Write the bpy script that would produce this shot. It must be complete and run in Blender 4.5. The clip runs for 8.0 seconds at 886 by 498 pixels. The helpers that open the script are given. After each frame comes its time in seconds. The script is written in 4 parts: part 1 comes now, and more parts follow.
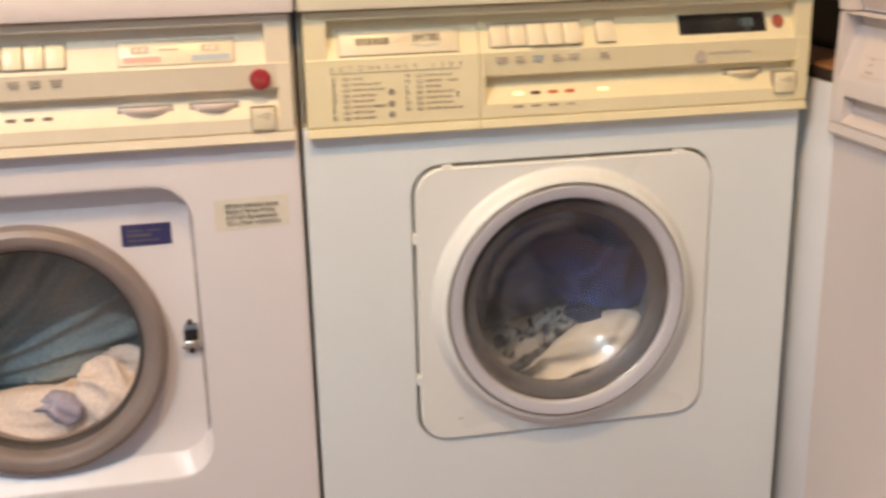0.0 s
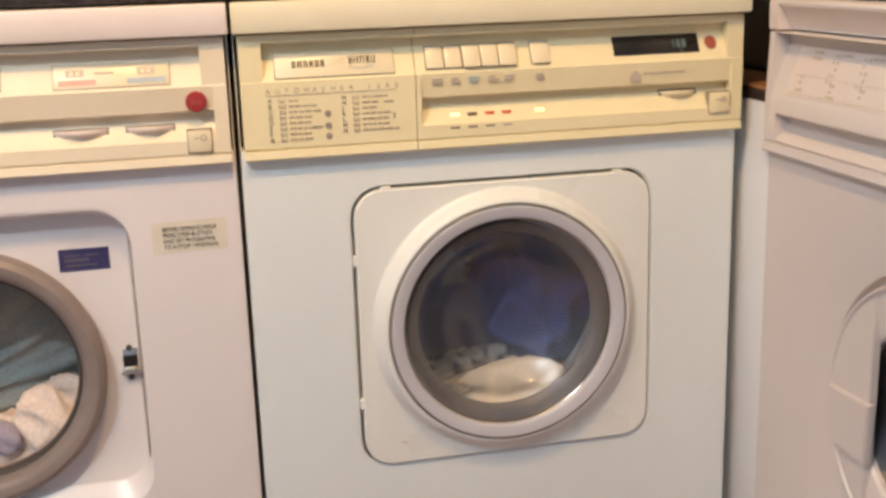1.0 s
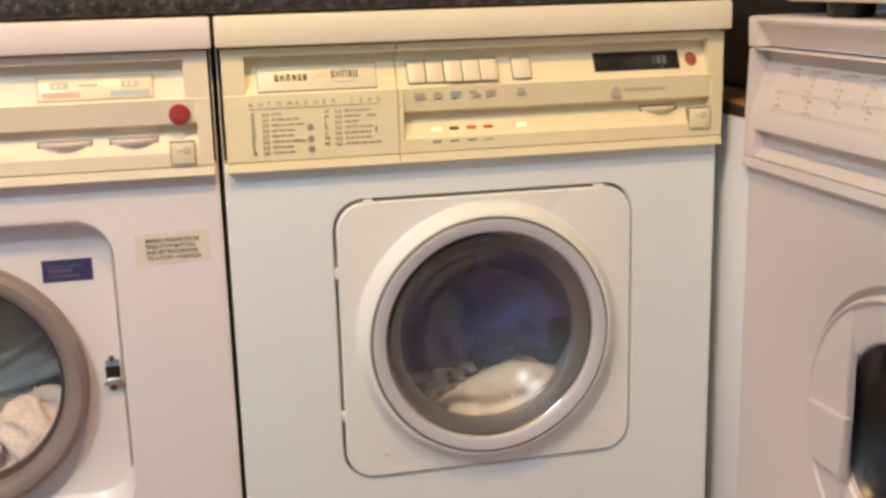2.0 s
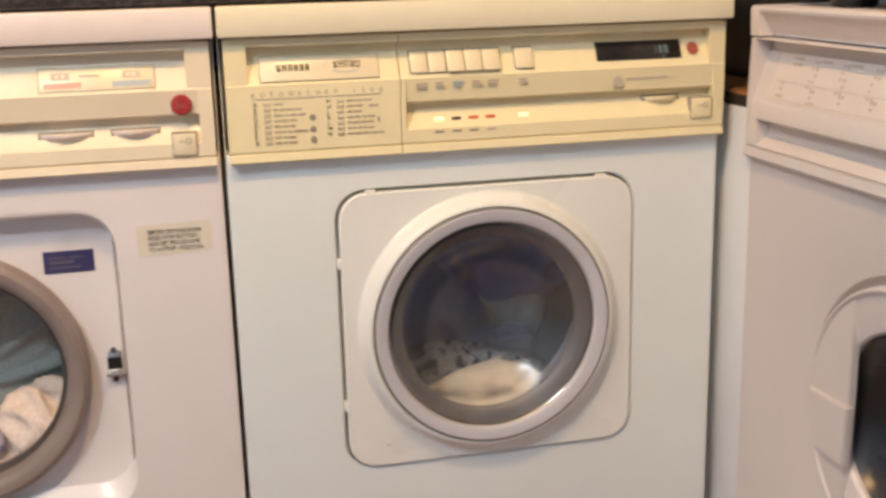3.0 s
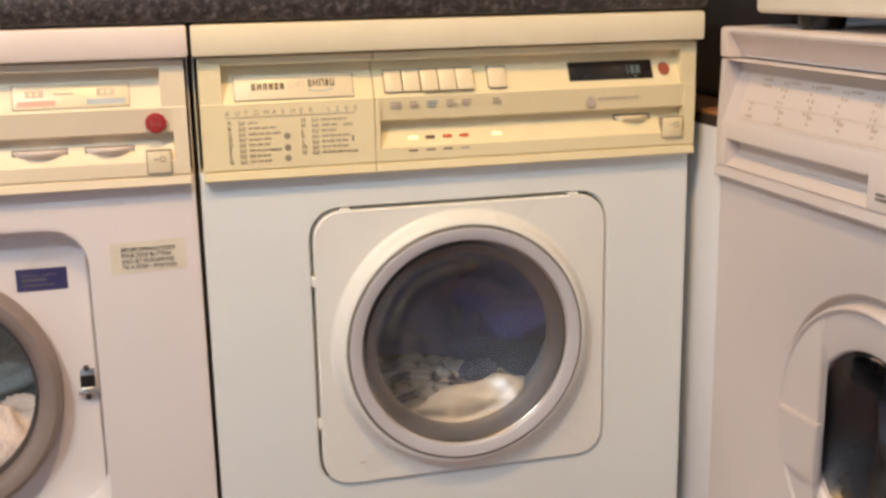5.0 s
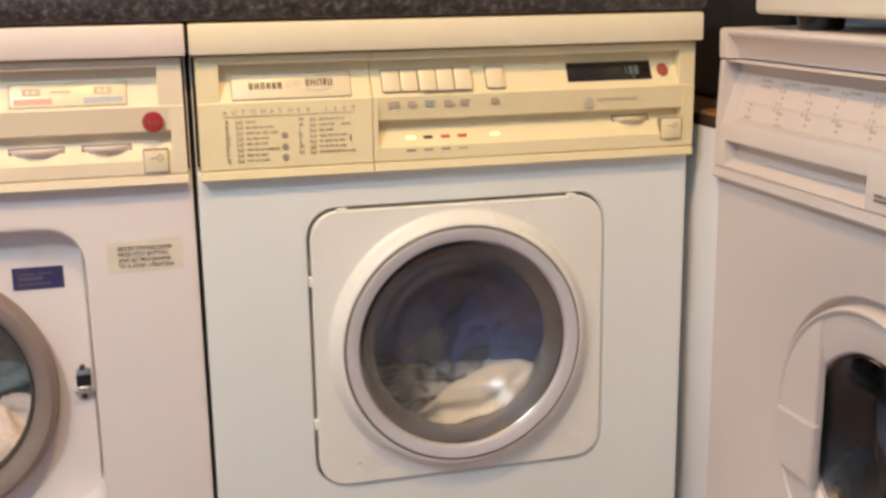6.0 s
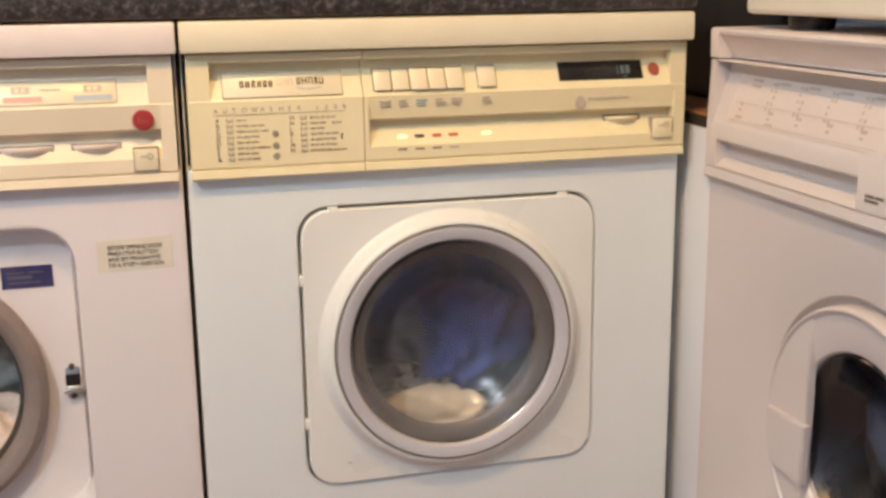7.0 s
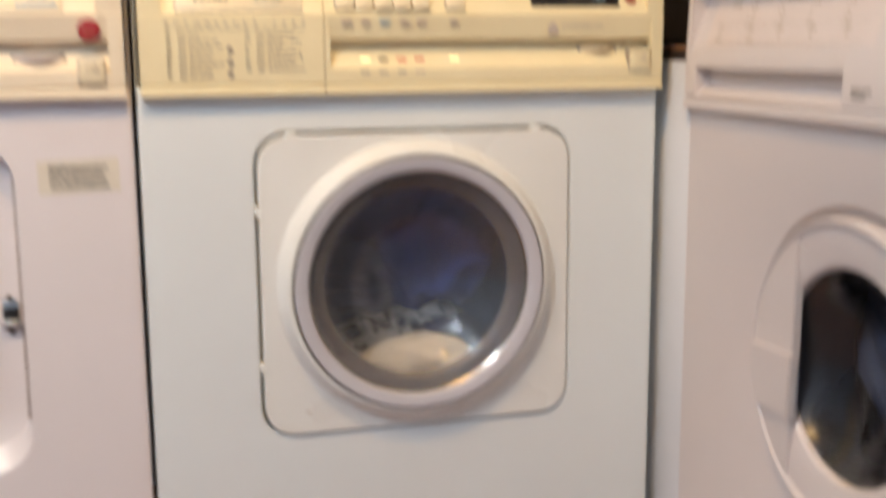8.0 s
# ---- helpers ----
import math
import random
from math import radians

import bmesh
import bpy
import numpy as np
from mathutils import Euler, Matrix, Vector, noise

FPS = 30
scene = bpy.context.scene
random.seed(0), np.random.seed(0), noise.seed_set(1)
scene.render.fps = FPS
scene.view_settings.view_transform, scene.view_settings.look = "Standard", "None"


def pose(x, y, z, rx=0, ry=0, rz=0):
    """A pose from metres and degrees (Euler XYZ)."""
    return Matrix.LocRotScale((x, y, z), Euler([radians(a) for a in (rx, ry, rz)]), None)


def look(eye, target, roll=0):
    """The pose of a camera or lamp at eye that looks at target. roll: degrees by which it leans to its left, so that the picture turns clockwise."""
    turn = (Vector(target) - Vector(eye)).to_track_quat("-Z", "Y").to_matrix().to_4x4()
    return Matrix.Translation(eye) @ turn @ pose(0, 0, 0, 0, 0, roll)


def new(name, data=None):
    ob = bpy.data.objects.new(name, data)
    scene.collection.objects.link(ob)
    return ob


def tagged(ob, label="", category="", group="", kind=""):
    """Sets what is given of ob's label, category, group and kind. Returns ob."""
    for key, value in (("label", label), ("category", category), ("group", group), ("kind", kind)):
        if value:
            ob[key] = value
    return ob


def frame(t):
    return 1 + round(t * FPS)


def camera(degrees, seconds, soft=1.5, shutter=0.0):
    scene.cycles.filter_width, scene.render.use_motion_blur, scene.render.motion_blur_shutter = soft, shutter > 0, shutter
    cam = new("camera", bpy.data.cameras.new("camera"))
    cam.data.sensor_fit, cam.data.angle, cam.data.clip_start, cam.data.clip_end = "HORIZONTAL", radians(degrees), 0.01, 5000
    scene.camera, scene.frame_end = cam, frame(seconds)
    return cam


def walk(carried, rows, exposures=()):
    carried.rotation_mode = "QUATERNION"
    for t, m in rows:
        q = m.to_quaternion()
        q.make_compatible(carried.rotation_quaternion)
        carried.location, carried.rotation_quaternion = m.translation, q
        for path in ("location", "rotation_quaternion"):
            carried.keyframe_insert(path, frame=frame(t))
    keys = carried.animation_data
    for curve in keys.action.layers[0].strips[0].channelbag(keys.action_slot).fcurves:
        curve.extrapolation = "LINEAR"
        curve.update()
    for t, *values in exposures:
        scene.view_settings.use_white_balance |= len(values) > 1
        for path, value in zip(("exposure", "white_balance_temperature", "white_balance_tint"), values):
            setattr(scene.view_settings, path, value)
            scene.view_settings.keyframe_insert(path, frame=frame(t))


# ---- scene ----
cam = camera(43.0, 8.0, soft=2.9, shutter=1.0)
EXPOSURE = 0.12
# lamps added out of view, judged from glints and shadows: name, place, watts, colour, radius, and for a spot its target
# and cone
LAMPS = [
    ("unseen_warm_spot", (0.0, -0.72, 1.82), 40, (1.0, 0.60, 0.22), 0.015, (0.05, 0.0, 0.85), 92),
    ("unseen_warm_spot_far", (-0.88, -0.90, 1.90), 27, (1.0, 0.55, 0.19), 0.015, (-0.60, 0.0, 0.85), 86),
    ("unseen_cool_lamp", (-0.95, -1.35, 1.98), 52, (0.76, 0.89, 1.0), 0.022, None, 0),
]
PATH = [
    (0, (-0.094, -1.207, 0.927), (0.284, 0.664, 0.331), -1.3),
    (0.2, (-0.066, -1.223, 0.905), (0.303, 0.662, 0.349), -1.7),
    (0.3, (-0.062, -1.226, 0.899), (0.333, 0.659, 0.358), -1.75),
    (0.5, (-0.057, -1.23, 0.89), (0.36, 0.654, 0.363), -1.8),
    (1, (-0.053, -1.23, 0.888), (0.368, 0.66, 0.387), -1.8),
    (1.5, (-0.051, -1.234, 0.893), (0.397, 0.655, 0.412), -1.4),
    (1.7, (-0.042, -1.239, 0.887), (0.396, 0.656, 0.42), -1.5),
    (2.8, (-0.033, -1.249, 0.878), (0.386, 0.65, 0.412), -1.5),
    (3, (-0.05, -1.239, 0.888), (0.392, 0.648, 0.395), -1.5),
    (3.5, (-0.05, -1.236, 0.893), (0.41, 0.646, 0.395), -1.3),
    (4, (-0.053, -1.235, 0.893), (0.423, 0.644, 0.403), -1.3),
    (4.5, (-0.055, -1.242, 0.896), (0.437, 0.636, 0.415), -1.2),
    (5.8, (-0.042, -1.246, 0.887), (0.438, 0.642, 0.433), -0.9),
    (6, (-0.047, -1.244, 0.888), (0.441, 0.64, 0.427), -0.9),
    (6.5, (-0.048, -1.243, 0.891), (0.448, 0.638, 0.423), -0.8),
    (7, (-0.049, -1.241, 0.889), (0.458, 0.637, 0.424), -0.7),
    (7.5, (-0.038, -1.238, 0.87), (0.474, 0.641, 0.415), -0.8),
    (7.8, (-0.026, -1.221, 0.808), (0.498, 0.667, 0.407), -0.3),
    (8, (-0.007, -1.209, 0.73), (0.515, 0.689, 0.374), -0.4),
]

walk(cam, [(t, look(eye, target, roll)) for t, eye, target, roll in PATH], exposures=[(0, EXPOSURE, 6500, 10), (7.5, EXPOSURE, 6500, 10), (8, EXPOSURE, 6200, 10)])

# ---- light ----
world = bpy.data.worlds.new("world")
scene.world = world
world.use_nodes = True
wbg = world.node_tree.nodes["Background"]
wbg.inputs[0].default_value, wbg.inputs[1].default_value = (0.5, 0.6, 0.8, 1), 0.02


def lamp(name, place, watts, colour, radius, target=None, cone=110):
    data = bpy.data.lights.new(name, "SPOT" if target else "POINT")
    data.energy, data.color, data.shadow_soft_size = watts, colour, radius
    ob = new(name, data)
    ob.matrix_world = look(place, target) if target else Matrix.Translation(place)
    if target:
        data.spot_size, data.spot_blend = radians(cone), 0.6
    return ob


for name, place, watts, colour, radius, target, cone in LAMPS:
    lamp(name, place, watts, colour, radius, target, cone)


# ---- materials ----
def material(name, base, rough=0.5, metal=0.0, grain=0.0, grain_scale=60.0, stain=None, stain_amount=0.3, stain_scale=6.0, bump=0.0, bump_scale=300.0, spec=0.5, coat=0.0, emit=None, emit_strength=0.0):
    """A surface with a fine grain, larger stains and a fine relief."""
    m = bpy.data.materials.new(name)
    m.use_nodes = True
    nt = m.node_tree
    p = nt.nodes["Principled BSDF"]
    p.inputs["Base Color"].default_value = (*base, 1)
    p.inputs["Roughness"].default_value, p.inputs["Metallic"].default_value = rough, metal
    p.inputs["Specular IOR Level"].default_value = spec
    p.inputs["Coat Weight"].default_value = coat
    if emit:
        p.inputs["Emission Color"].default_value = (*emit, 1)
        p.inputs["Emission Strength"].default_value = emit_strength
    coords = nt.nodes.new("ShaderNodeTexCoord")
    if grain or stain:
        n1 = nt.nodes.new("ShaderNodeTexNoise")
        n1.inputs["Scale"].default_value, n1.inputs["Detail"].default_value = grain_scale, 6
        n2 = nt.nodes.new("ShaderNodeTexNoise")
        n2.inputs["Scale"].default_value, n2.inputs["Detail"].default_value = stain_scale, 5
        r1 = nt.nodes.new("ShaderNodeMapRange")
        r1.inputs["From Min"].default_value, r1.inputs["From Max"].default_value = 0.3, 0.7
        r1.inputs["To Min"].default_value, r1.inputs["To Max"].default_value = 1 - grain, 1 + grain
        r2 = nt.nodes.new("ShaderNodeMapRange")
        r2.inputs["From Min"].default_value, r2.inputs["From Max"].default_value = 0.45, 0.75
        r2.inputs["To Max"].default_value = stain_amount if stain else 0.0
        mix = nt.nodes.new("ShaderNodeMixRGB")
        mix.inputs[1].default_value, mix.inputs[2].default_value = (*base, 1), (*(stain or base), 1)
        mul = nt.nodes.new("ShaderNodeVectorMath")
        mul.operation = "SCALE"
        for n in (n1, n2):
            nt.links.new(coords.outputs["Object"], n.inputs["Vector"])
        nt.links.new(n1.outputs["Fac"], r1.inputs["Value"])
        nt.links.new(n2.outputs["Fac"], r2.inputs["Value"])
        nt.links.new(r2.outputs["Result"], mix.inputs[0])
        nt.links.new(mix.outputs[0], mul.inputs[0])
        nt.links.new(r1.outputs["Result"], mul.inputs["Scale"])
        nt.links.new(mul.outputs["Vector"], p.inputs["Base Color"])
        rr = nt.nodes.new("ShaderNodeMapRange")
        rr.inputs["From Min"].default_value, rr.inputs["From Max"].default_value = 0.3, 0.7
        rr.inputs["To Min"].default_value, rr.inputs["To Max"].default_value = max(rough - 0.06, 0.02), rough + 0.08
        nt.links.new(n2.outputs["Fac"], rr.inputs["Value"])
        nt.links.new(rr.outputs["Result"], p.inputs["Roughness"])
    if bump:
        nb = nt.nodes.new("ShaderNodeTexNoise")
        nb.inputs["Scale"].default_value, nb.inputs["Detail"].default_value = bump_scale, 3
        bp = nt.nodes.new("ShaderNodeBump")
        bp.inputs["Strength"].default_value, bp.inputs["Distance"].default_value = bump, 0.001
        nt.links.new(coords.outputs["Object"], nb.inputs["Vector"])
        nt.links.new(nb.outputs["Fac"], bp.inputs["Height"])
        nt.links.new(bp.outputs["Normal"], p.inputs["Normal"])
    return m


def glass(name, tint, rough=0.0, ior=1.45, film=0.98):
    """Glass dulled by a thin dried film, which scatters the rest."""
    m = bpy.data.materials.new(name)
    m.use_nodes = True
    p = m.node_tree.nodes["Principled BSDF"]
    p.inputs["Base Color"].default_value = (*tint, 1)
    p.inputs["Roughness"].default_value = rough
    p.inputs["Transmission Weight"].default_value = film
    p.inputs["IOR"].default_value = ior
    return m


def speckle(name):
    """Dark laminate with pale and brown flecks."""
    m = material(name, (0.03, 0.028, 0.03), 0.35, bump=0.15, bump_scale=500)
    nt = m.node_tree
    p = nt.nodes["Principled BSDF"]
    coords = nt.nodes.new("ShaderNodeTexCoord")
    n = nt.nodes.new("ShaderNodeTexNoise")
    n.inputs["Scale"].default_value, n.inputs["Detail"].default_value, n.inputs["Roughness"].default_value = 130, 8, 0.75
    ramp = nt.nodes.new("ShaderNodeValToRGB")
    e = ramp.color_ramp.elements
    e[0].position, e[0].color = 0.40, (0.018, 0.016, 0.018, 1)
    e[1].position, e[1].color = 0.68, (0.22, 0.20, 0.19, 1)
    mid = ramp.color_ramp.elements.new(0.52)
    mid.color = (0.055, 0.045, 0.042, 1)
    nt.links.new(coords.outputs["Object"], n.inputs["Vector"])
    nt.links.new(n.outputs["Fac"], ramp.inputs["Fac"])
    nt.links.new(ramp.outputs["Color"], p.inputs["Base Color"])
    return m


def cloth(name, base, second, scale=14.0):
    """Wet fabric, with a fine weave and broad patches of two tones."""
    m = material(name, base, 0.75, grain=0.12, grain_scale=240, stain=second, stain_amount=0.8, stain_scale=scale, bump=0.5, bump_scale=420, spec=0.3)
    return m


def flecked(name, base, dark, scale):
    """Pale cloth printed with hard-edged dark flecks."""
    m = cloth(name, base, base, scale)
    nt = m.node_tree
    p = nt.nodes["Principled BSDF"]
    plain = p.inputs["Base Color"].links[0].from_socket
    coords = nt.nodes.new("ShaderNodeTexCoord")
    n = nt.nodes.new("ShaderNodeTexNoise")
    n.inputs["Scale"].default_value, n.inputs["Detail"].default_value = scale, 2
    r = nt.nodes.new("ShaderNodeMapRange")
    r.inputs["From Min"].default_value, r.inputs["From Max"].default_value = 0.48, 0.60
    mix = nt.nodes.new("ShaderNodeMixRGB")
    mix.inputs[2].default_value = (*dark, 1)
    nt.links.new(coords.outputs["Object"], n.inputs["Vector"])
    nt.links.new(n.outputs["Fac"], r.inputs["Value"])
    nt.links.new(r.outputs["Result"], mix.inputs[0])
    nt.links.new(plain, mix.inputs[1])
    nt.links.new(mix.outputs[0], p.inputs["Base Color"])
    return m


# One white enamel; the three tints imitate lens colour shading and uneven light.
ENAMEL = material("white_enamel", (0.765, 0.80, 0.785), 0.32, grain=0.012, grain_scale=9, stain=(0.725, 0.755, 0.735), stain_amount=0.35, stain_scale=2.4, bump=0.03, bump_scale=700)
ENAMEL_LEFT_CAST = material("white_enamel_pink_cast", (0.765, 0.71, 0.69), 0.32, grain=0.012, grain_scale=9, stain=(0.72, 0.66, 0.635), stain_amount=0.35, stain_scale=2.4, bump=0.03, bump_scale=700)
ENAMEL_CORNER_CAST = material("white_enamel_dim_pink_cast", (0.665, 0.60, 0.57), 0.34, grain=0.012, grain_scale=9, stain=(0.63, 0.565, 0.535), stain_amount=0.3, stain_scale=2.0, bump=0.03, bump_scale=700)
BEIGE = material("aged_beige_plastic", (0.84, 0.735, 0.46), 0.42, grain=0.02, grain_scale=30, stain=(0.79, 0.67, 0.40), stain_amount=0.4, stain_scale=5, bump=0.12, bump_scale=900)
BEIGE_PALE = material("pale_beige_plastic", (0.82, 0.71, 0.52), 0.42, grain=0.02, grain_scale=30, stain=(0.70, 0.58, 0.42), stain_amount=0.4, stain_scale=5, bump=0.12, bump_scale=900)
LID_BEIGE = material("cream_lid_plastic", (0.76, 0.69, 0.51), 0.4, grain=0.02, grain_scale=30, stain=(0.71, 0.63, 0.45), stain_amount=0.4, stain_scale=4, bump=0.12, bump_scale=900)
LID_WHITE = material("off_white_lid_plastic", (0.72, 0.63, 0.58), 0.36, grain=0.02, grain_scale=30, stain=(0.67, 0.57, 0.51), stain_amount=0.4, stain_scale=4, bump=0.12, bump_scale=900)
CASING = material("cream_casing_enamel", (0.84, 0.76, 0.62), 0.35, grain=0.015, grain_scale=20, stain=(0.79, 0.70, 0.55), stain_amount=0.4, stain_scale=4, bump=0.05, bump_scale=800)
CREAM = material("cream_button_plastic", (0.78, 0.68, 0.47), 0.35, grain=0.02, grain_scale=40, bump=0.08, bump_scale=900)
DOOR_WHITE = material("white_door_plastic", (0.80, 0.80, 0.75), 0.3, grain=0.012, grain_scale=20, stain=(0.76, 0.75, 0.69), stain_amount=0.4, stain_scale=5, bump=0.05, bump_scale=700)
RING_GREY = material("pale_grey_plastic", (0.55, 0.535, 0.56), 0.45, grain=0.02, grain_scale=40, bump=0.05, bump_scale=800)
CHROME = material("chrome_trim", (0.72, 0.70, 0.66), 0.18, metal=1.0, grain=0.05, grain_scale=80)
TRIM = material("dull_metal_trim", (0.62, 0.56, 0.48), 0.2, metal=1.0, grain=0.06, grain_scale=80)
RUBBER = material("grey_rubber", (0.068, 0.055, 0.048), 0.55, grain=0.08, grain_scale=30, stain=(0.050, 0.039, 0.033), stain_amount=0.6, stain_scale=9, bump=0.1, bump_scale=200)
GASKET = material("taupe_rubber_gasket", (0.27, 0.215, 0.19), 0.42, grain=0.08, grain_scale=25, stain=(0.18, 0.13, 0.11), stain_amount=0.7, stain_scale=8, bump=0.15, bump_scale=160)
STEEL = material("drum_steel", (0.14, 0.14, 0.155), 0.5, metal=0.35, grain=0.08, grain_scale=60)
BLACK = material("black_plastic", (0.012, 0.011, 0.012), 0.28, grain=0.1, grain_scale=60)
# Near-black colour imitates the unlit hollow of tubs and corner drum.
UNLIT_BLACK = material("unlit_cavity_black", (0.02, 0.018, 0.018), 0.8, grain=0.2, grain_scale=30)
DISPLAY = material("smoked_display_window", (0.010, 0.008, 0.008), 0.3, grain=0.05, grain_scale=50)
DIGIT = material("display_digits", (0.08, 0.11, 0.11), 0.4, emit=(0.45, 0.65, 0.65), emit_strength=0.05)
LED_AMBER = material("lit_amber_lamp", (0.9, 0.78, 0.5), 0.3, emit=(1.0, 0.80, 0.40), emit_strength=0.9)
LED_RED = material("red_lamp_lens", (0.55, 0.10, 0.035), 0.3, emit=(1.0, 0.16, 0.05), emit_strength=0.06)
LED_OFF = material("dark_lamp_lens", (0.09, 0.06, 0.04), 0.3, grain=0.1)
RED = material("red_badge_enamel", (0.36, 0.03, 0.03), 0.22, grain=0.05, grain_scale=90, coat=0.6)
RED_DULL = material("brick_red_badge", (0.36, 0.085, 0.05), 0.35, grain=0.05, grain_scale=90)
PINK = material("red_print", (0.82, 0.36, 0.28), 0.5, grain=0.04)
BLUE_GREY = material("blue_grey_print", (0.36, 0.42, 0.46), 0.5, grain=0.04)
BLUE_GREY_DIM = material("dull_gold_print", (0.11, 0.10, 0.13), 0.5, grain=0.1)
INK = material("grey_ink", (0.20, 0.17, 0.14), 0.6, grain=0.1)
INK_PALE = material("pale_grey_ink", (0.46, 0.39, 0.30), 0.6, grain=0.1)
INK_MID = material("mid_grey_ink", (0.31, 0.26, 0.20), 0.6, grain=0.1)
INK_FAINT = material("faint_brown_ink", (0.54, 0.45, 0.36), 0.6, grain=0.1)
INK_BLUE = material("blue_ink", (0.38, 0.46, 0.48), 0.6, grain=0.1)
INK_DARK = material("black_ink", (0.035, 0.028, 0.025), 0.6, grain=0.1)
# Mottled brown for the strip that draws shade at the recess edge.
EDGE_SHADE = material("brown_edge_shade", (0.44, 0.36, 0.30), 0.7, grain=0.15, grain_scale=60, stain=(0.58, 0.51, 0.46), stain_amount=0.8, stain_scale=25)
# White cooled slightly to imitate blue shade in the gap.
FILLER = material("white_laminate_blue_shade", (0.70, 0.705, 0.715), 0.4, grain=0.015, grain_scale=20, stain=(0.65, 0.655, 0.67), stain_amount=0.4, stain_scale=3)
STICKER = material("yellowed_sticker", (0.72, 0.66, 0.54), 0.5, grain=0.03, stain=(0.64, 0.56, 0.43), stain_amount=0.4, stain_scale=20)
BLUE_PLATE = material("blue_sticker", (0.038, 0.036, 0.12), 0.4, grain=0.08, stain=(0.10, 0.07, 0.14), stain_amount=0.6, stain_scale=40)
WORKTOP = speckle("speckled_dark_laminate")
WOOD_LIT = material("lit_orange_wood", (0.30, 0.13, 0.045), 0.4, grain=0.25, grain_scale=40, stain=(0.16, 0.06, 0.02), stain_amount=0.6, stain_scale=12)
WOOD_SHADED = material("shaded_dark_wood", (0.035, 0.022, 0.016), 0.5, grain=0.2, grain_scale=30)
DARK_FILL = material("near_black_corner_fill", (0.022, 0.018, 0.017), 0.55, grain=0.25, grain_scale=18, stain=(0.04, 0.03, 0.025), stain_amount=0.6, stain_scale=4)
# Blue is put in the unseen walls so their bounce cools the shadows.
BOUNCE_WALL = material("pale_blue_bounce_wall", (0.56, 0.61, 0.69), 0.85, grain=0.03, grain_scale=20, stain=(0.50, 0.55, 0.63), stain_amount=0.4, stain_scale=2, bump=0.2, bump_scale=120)
CEILING = material("white_ceiling_paint", (0.72, 0.70, 0.66), 0.9, grain=0.02, grain_scale=20)
TILE = material("brown_bounce_floor", (0.36, 0.22, 0.17), 0.5, grain=0.1, grain_scale=14, stain=(0.22, 0.14, 0.10), stain_amount=0.5, stain_scale=5)
GLASS = glass("door_glass", (0.85, 0.90, 0.98), rough=0.012, ior=1.45, film=0.975)
GLASS_SMOKED = glass("smoked_door_glass", (0.62, 0.63, 0.68), rough=0.03, ior=1.35, film=0.992)
TOWEL = cloth("white_towelling", (0.54, 0.47, 0.37), (0.46, 0.39, 0.30), 18)
NAVY = cloth("navy_cotton", (0.042, 0.056, 0.180), (0.032, 0.038, 0.110), 12)
ROYAL = cloth("blue_cotton", (0.038, 0.060, 0.23), (0.032, 0.042, 0.13), 12)
GREY_BLUE = cloth("grey_blue_cotton", (0.085, 0.105, 0.17), (0.035, 0.043, 0.085), 12)
SAGE = cloth("teal_green_cotton", (0.38, 0.37, 0.32), (0.20, 0.28, 0.31), 7)
PALE_PINK = cloth("pale_cream_cotton", (0.74, 0.62, 0.54), (0.66, 0.53, 0.44), 16)
PATTERN = flecked("flecked_cotton", (0.34, 0.31, 0.27), (0.014, 0.014, 0.026), 70)
PALE_GREY = cloth("pale_grey_cotton", (0.22, 0.24, 0.24), (0.10, 0.115, 0.14), 14)
INDIGO = cloth("indigo_cotton", (0.022, 0.024, 0.060), (0.015, 0.015, 0.035), 14)
LILAC = cloth("lilac_cotton", (0.42, 0.38, 0.45), (0.30, 0.26, 0.34), 16)


# ---- mesh tools ----
def finish(bm, smooth=35):
    bmesh.ops.recalc_face_normals(bm, faces=bm.faces)
    me = bpy.data.meshes.new("mesh")
    bm.to_mesh(me)
    bm.free()
    if smooth:
        me.shade_smooth()
        me.set_sharp_from_angle(angle=radians(smooth))
    return me


def part(name, bm, mat, parent=None, label="", smooth=35):
    """Links a bmesh, or a mesh, as one object under a thing or part."""
    me = finish(bm, smooth) if isinstance(bm, bmesh.types.BMesh) else bm
    me.materials.clear()
    me.materials.append(mat)
    ob = new(name, me)
    ob.parent = parent
    return tagged(ob, label)


def root(name, m, label, category, group=""):
    ob = new(name)
    ob.empty_display_size = 0.05
    ob.matrix_world = m
    return tagged(ob, label, category, group)


def box(x0, x1, y0, y1, z0, z1, r=0.0, seg=2, bm=None):
    b = bmesh.new()
    g = bmesh.ops.create_cube(b, size=1)
    for v in g["verts"]:
        v.co = Vector(((x0 + x1) / 2 + v.co.x * (x1 - x0), (y0 + y1) / 2 + v.co.y * (y1 - y0), (z0 + z1) / 2 + v.co.z * (z1 - z0)))
    if r:
        bmesh.ops.bevel(b, geom=b.edges[:], offset=r, segments=seg, affect="EDGES", profile=0.5)
    return join(bm, b)


def join(bm, b):
    """Adds b to bm, or gives b back where there is none."""
    if bm is None:
        return b
    me = bpy.data.meshes.new("tmp")
    b.to_mesh(me)
    b.free()
    bm.from_mesh(me)
    bpy.data.meshes.remove(me)
    return bm


def prism(profile, x0, x1, bm=None):
    """A section of (y, z) points drawn out along x."""
    b = bmesh.new()
    a = [b.verts.new((x0, y, z)) for y, z in profile]
    c = [b.verts.new((x1, y, z)) for y, z in profile]
    n = len(profile)
    for i in range(n):
        b.faces.new((a[i], a[(i + 1) % n], c[(i + 1) % n], c[i]))
    b.faces.new(a)
    b.faces.new(c)
    return join(bm, b)


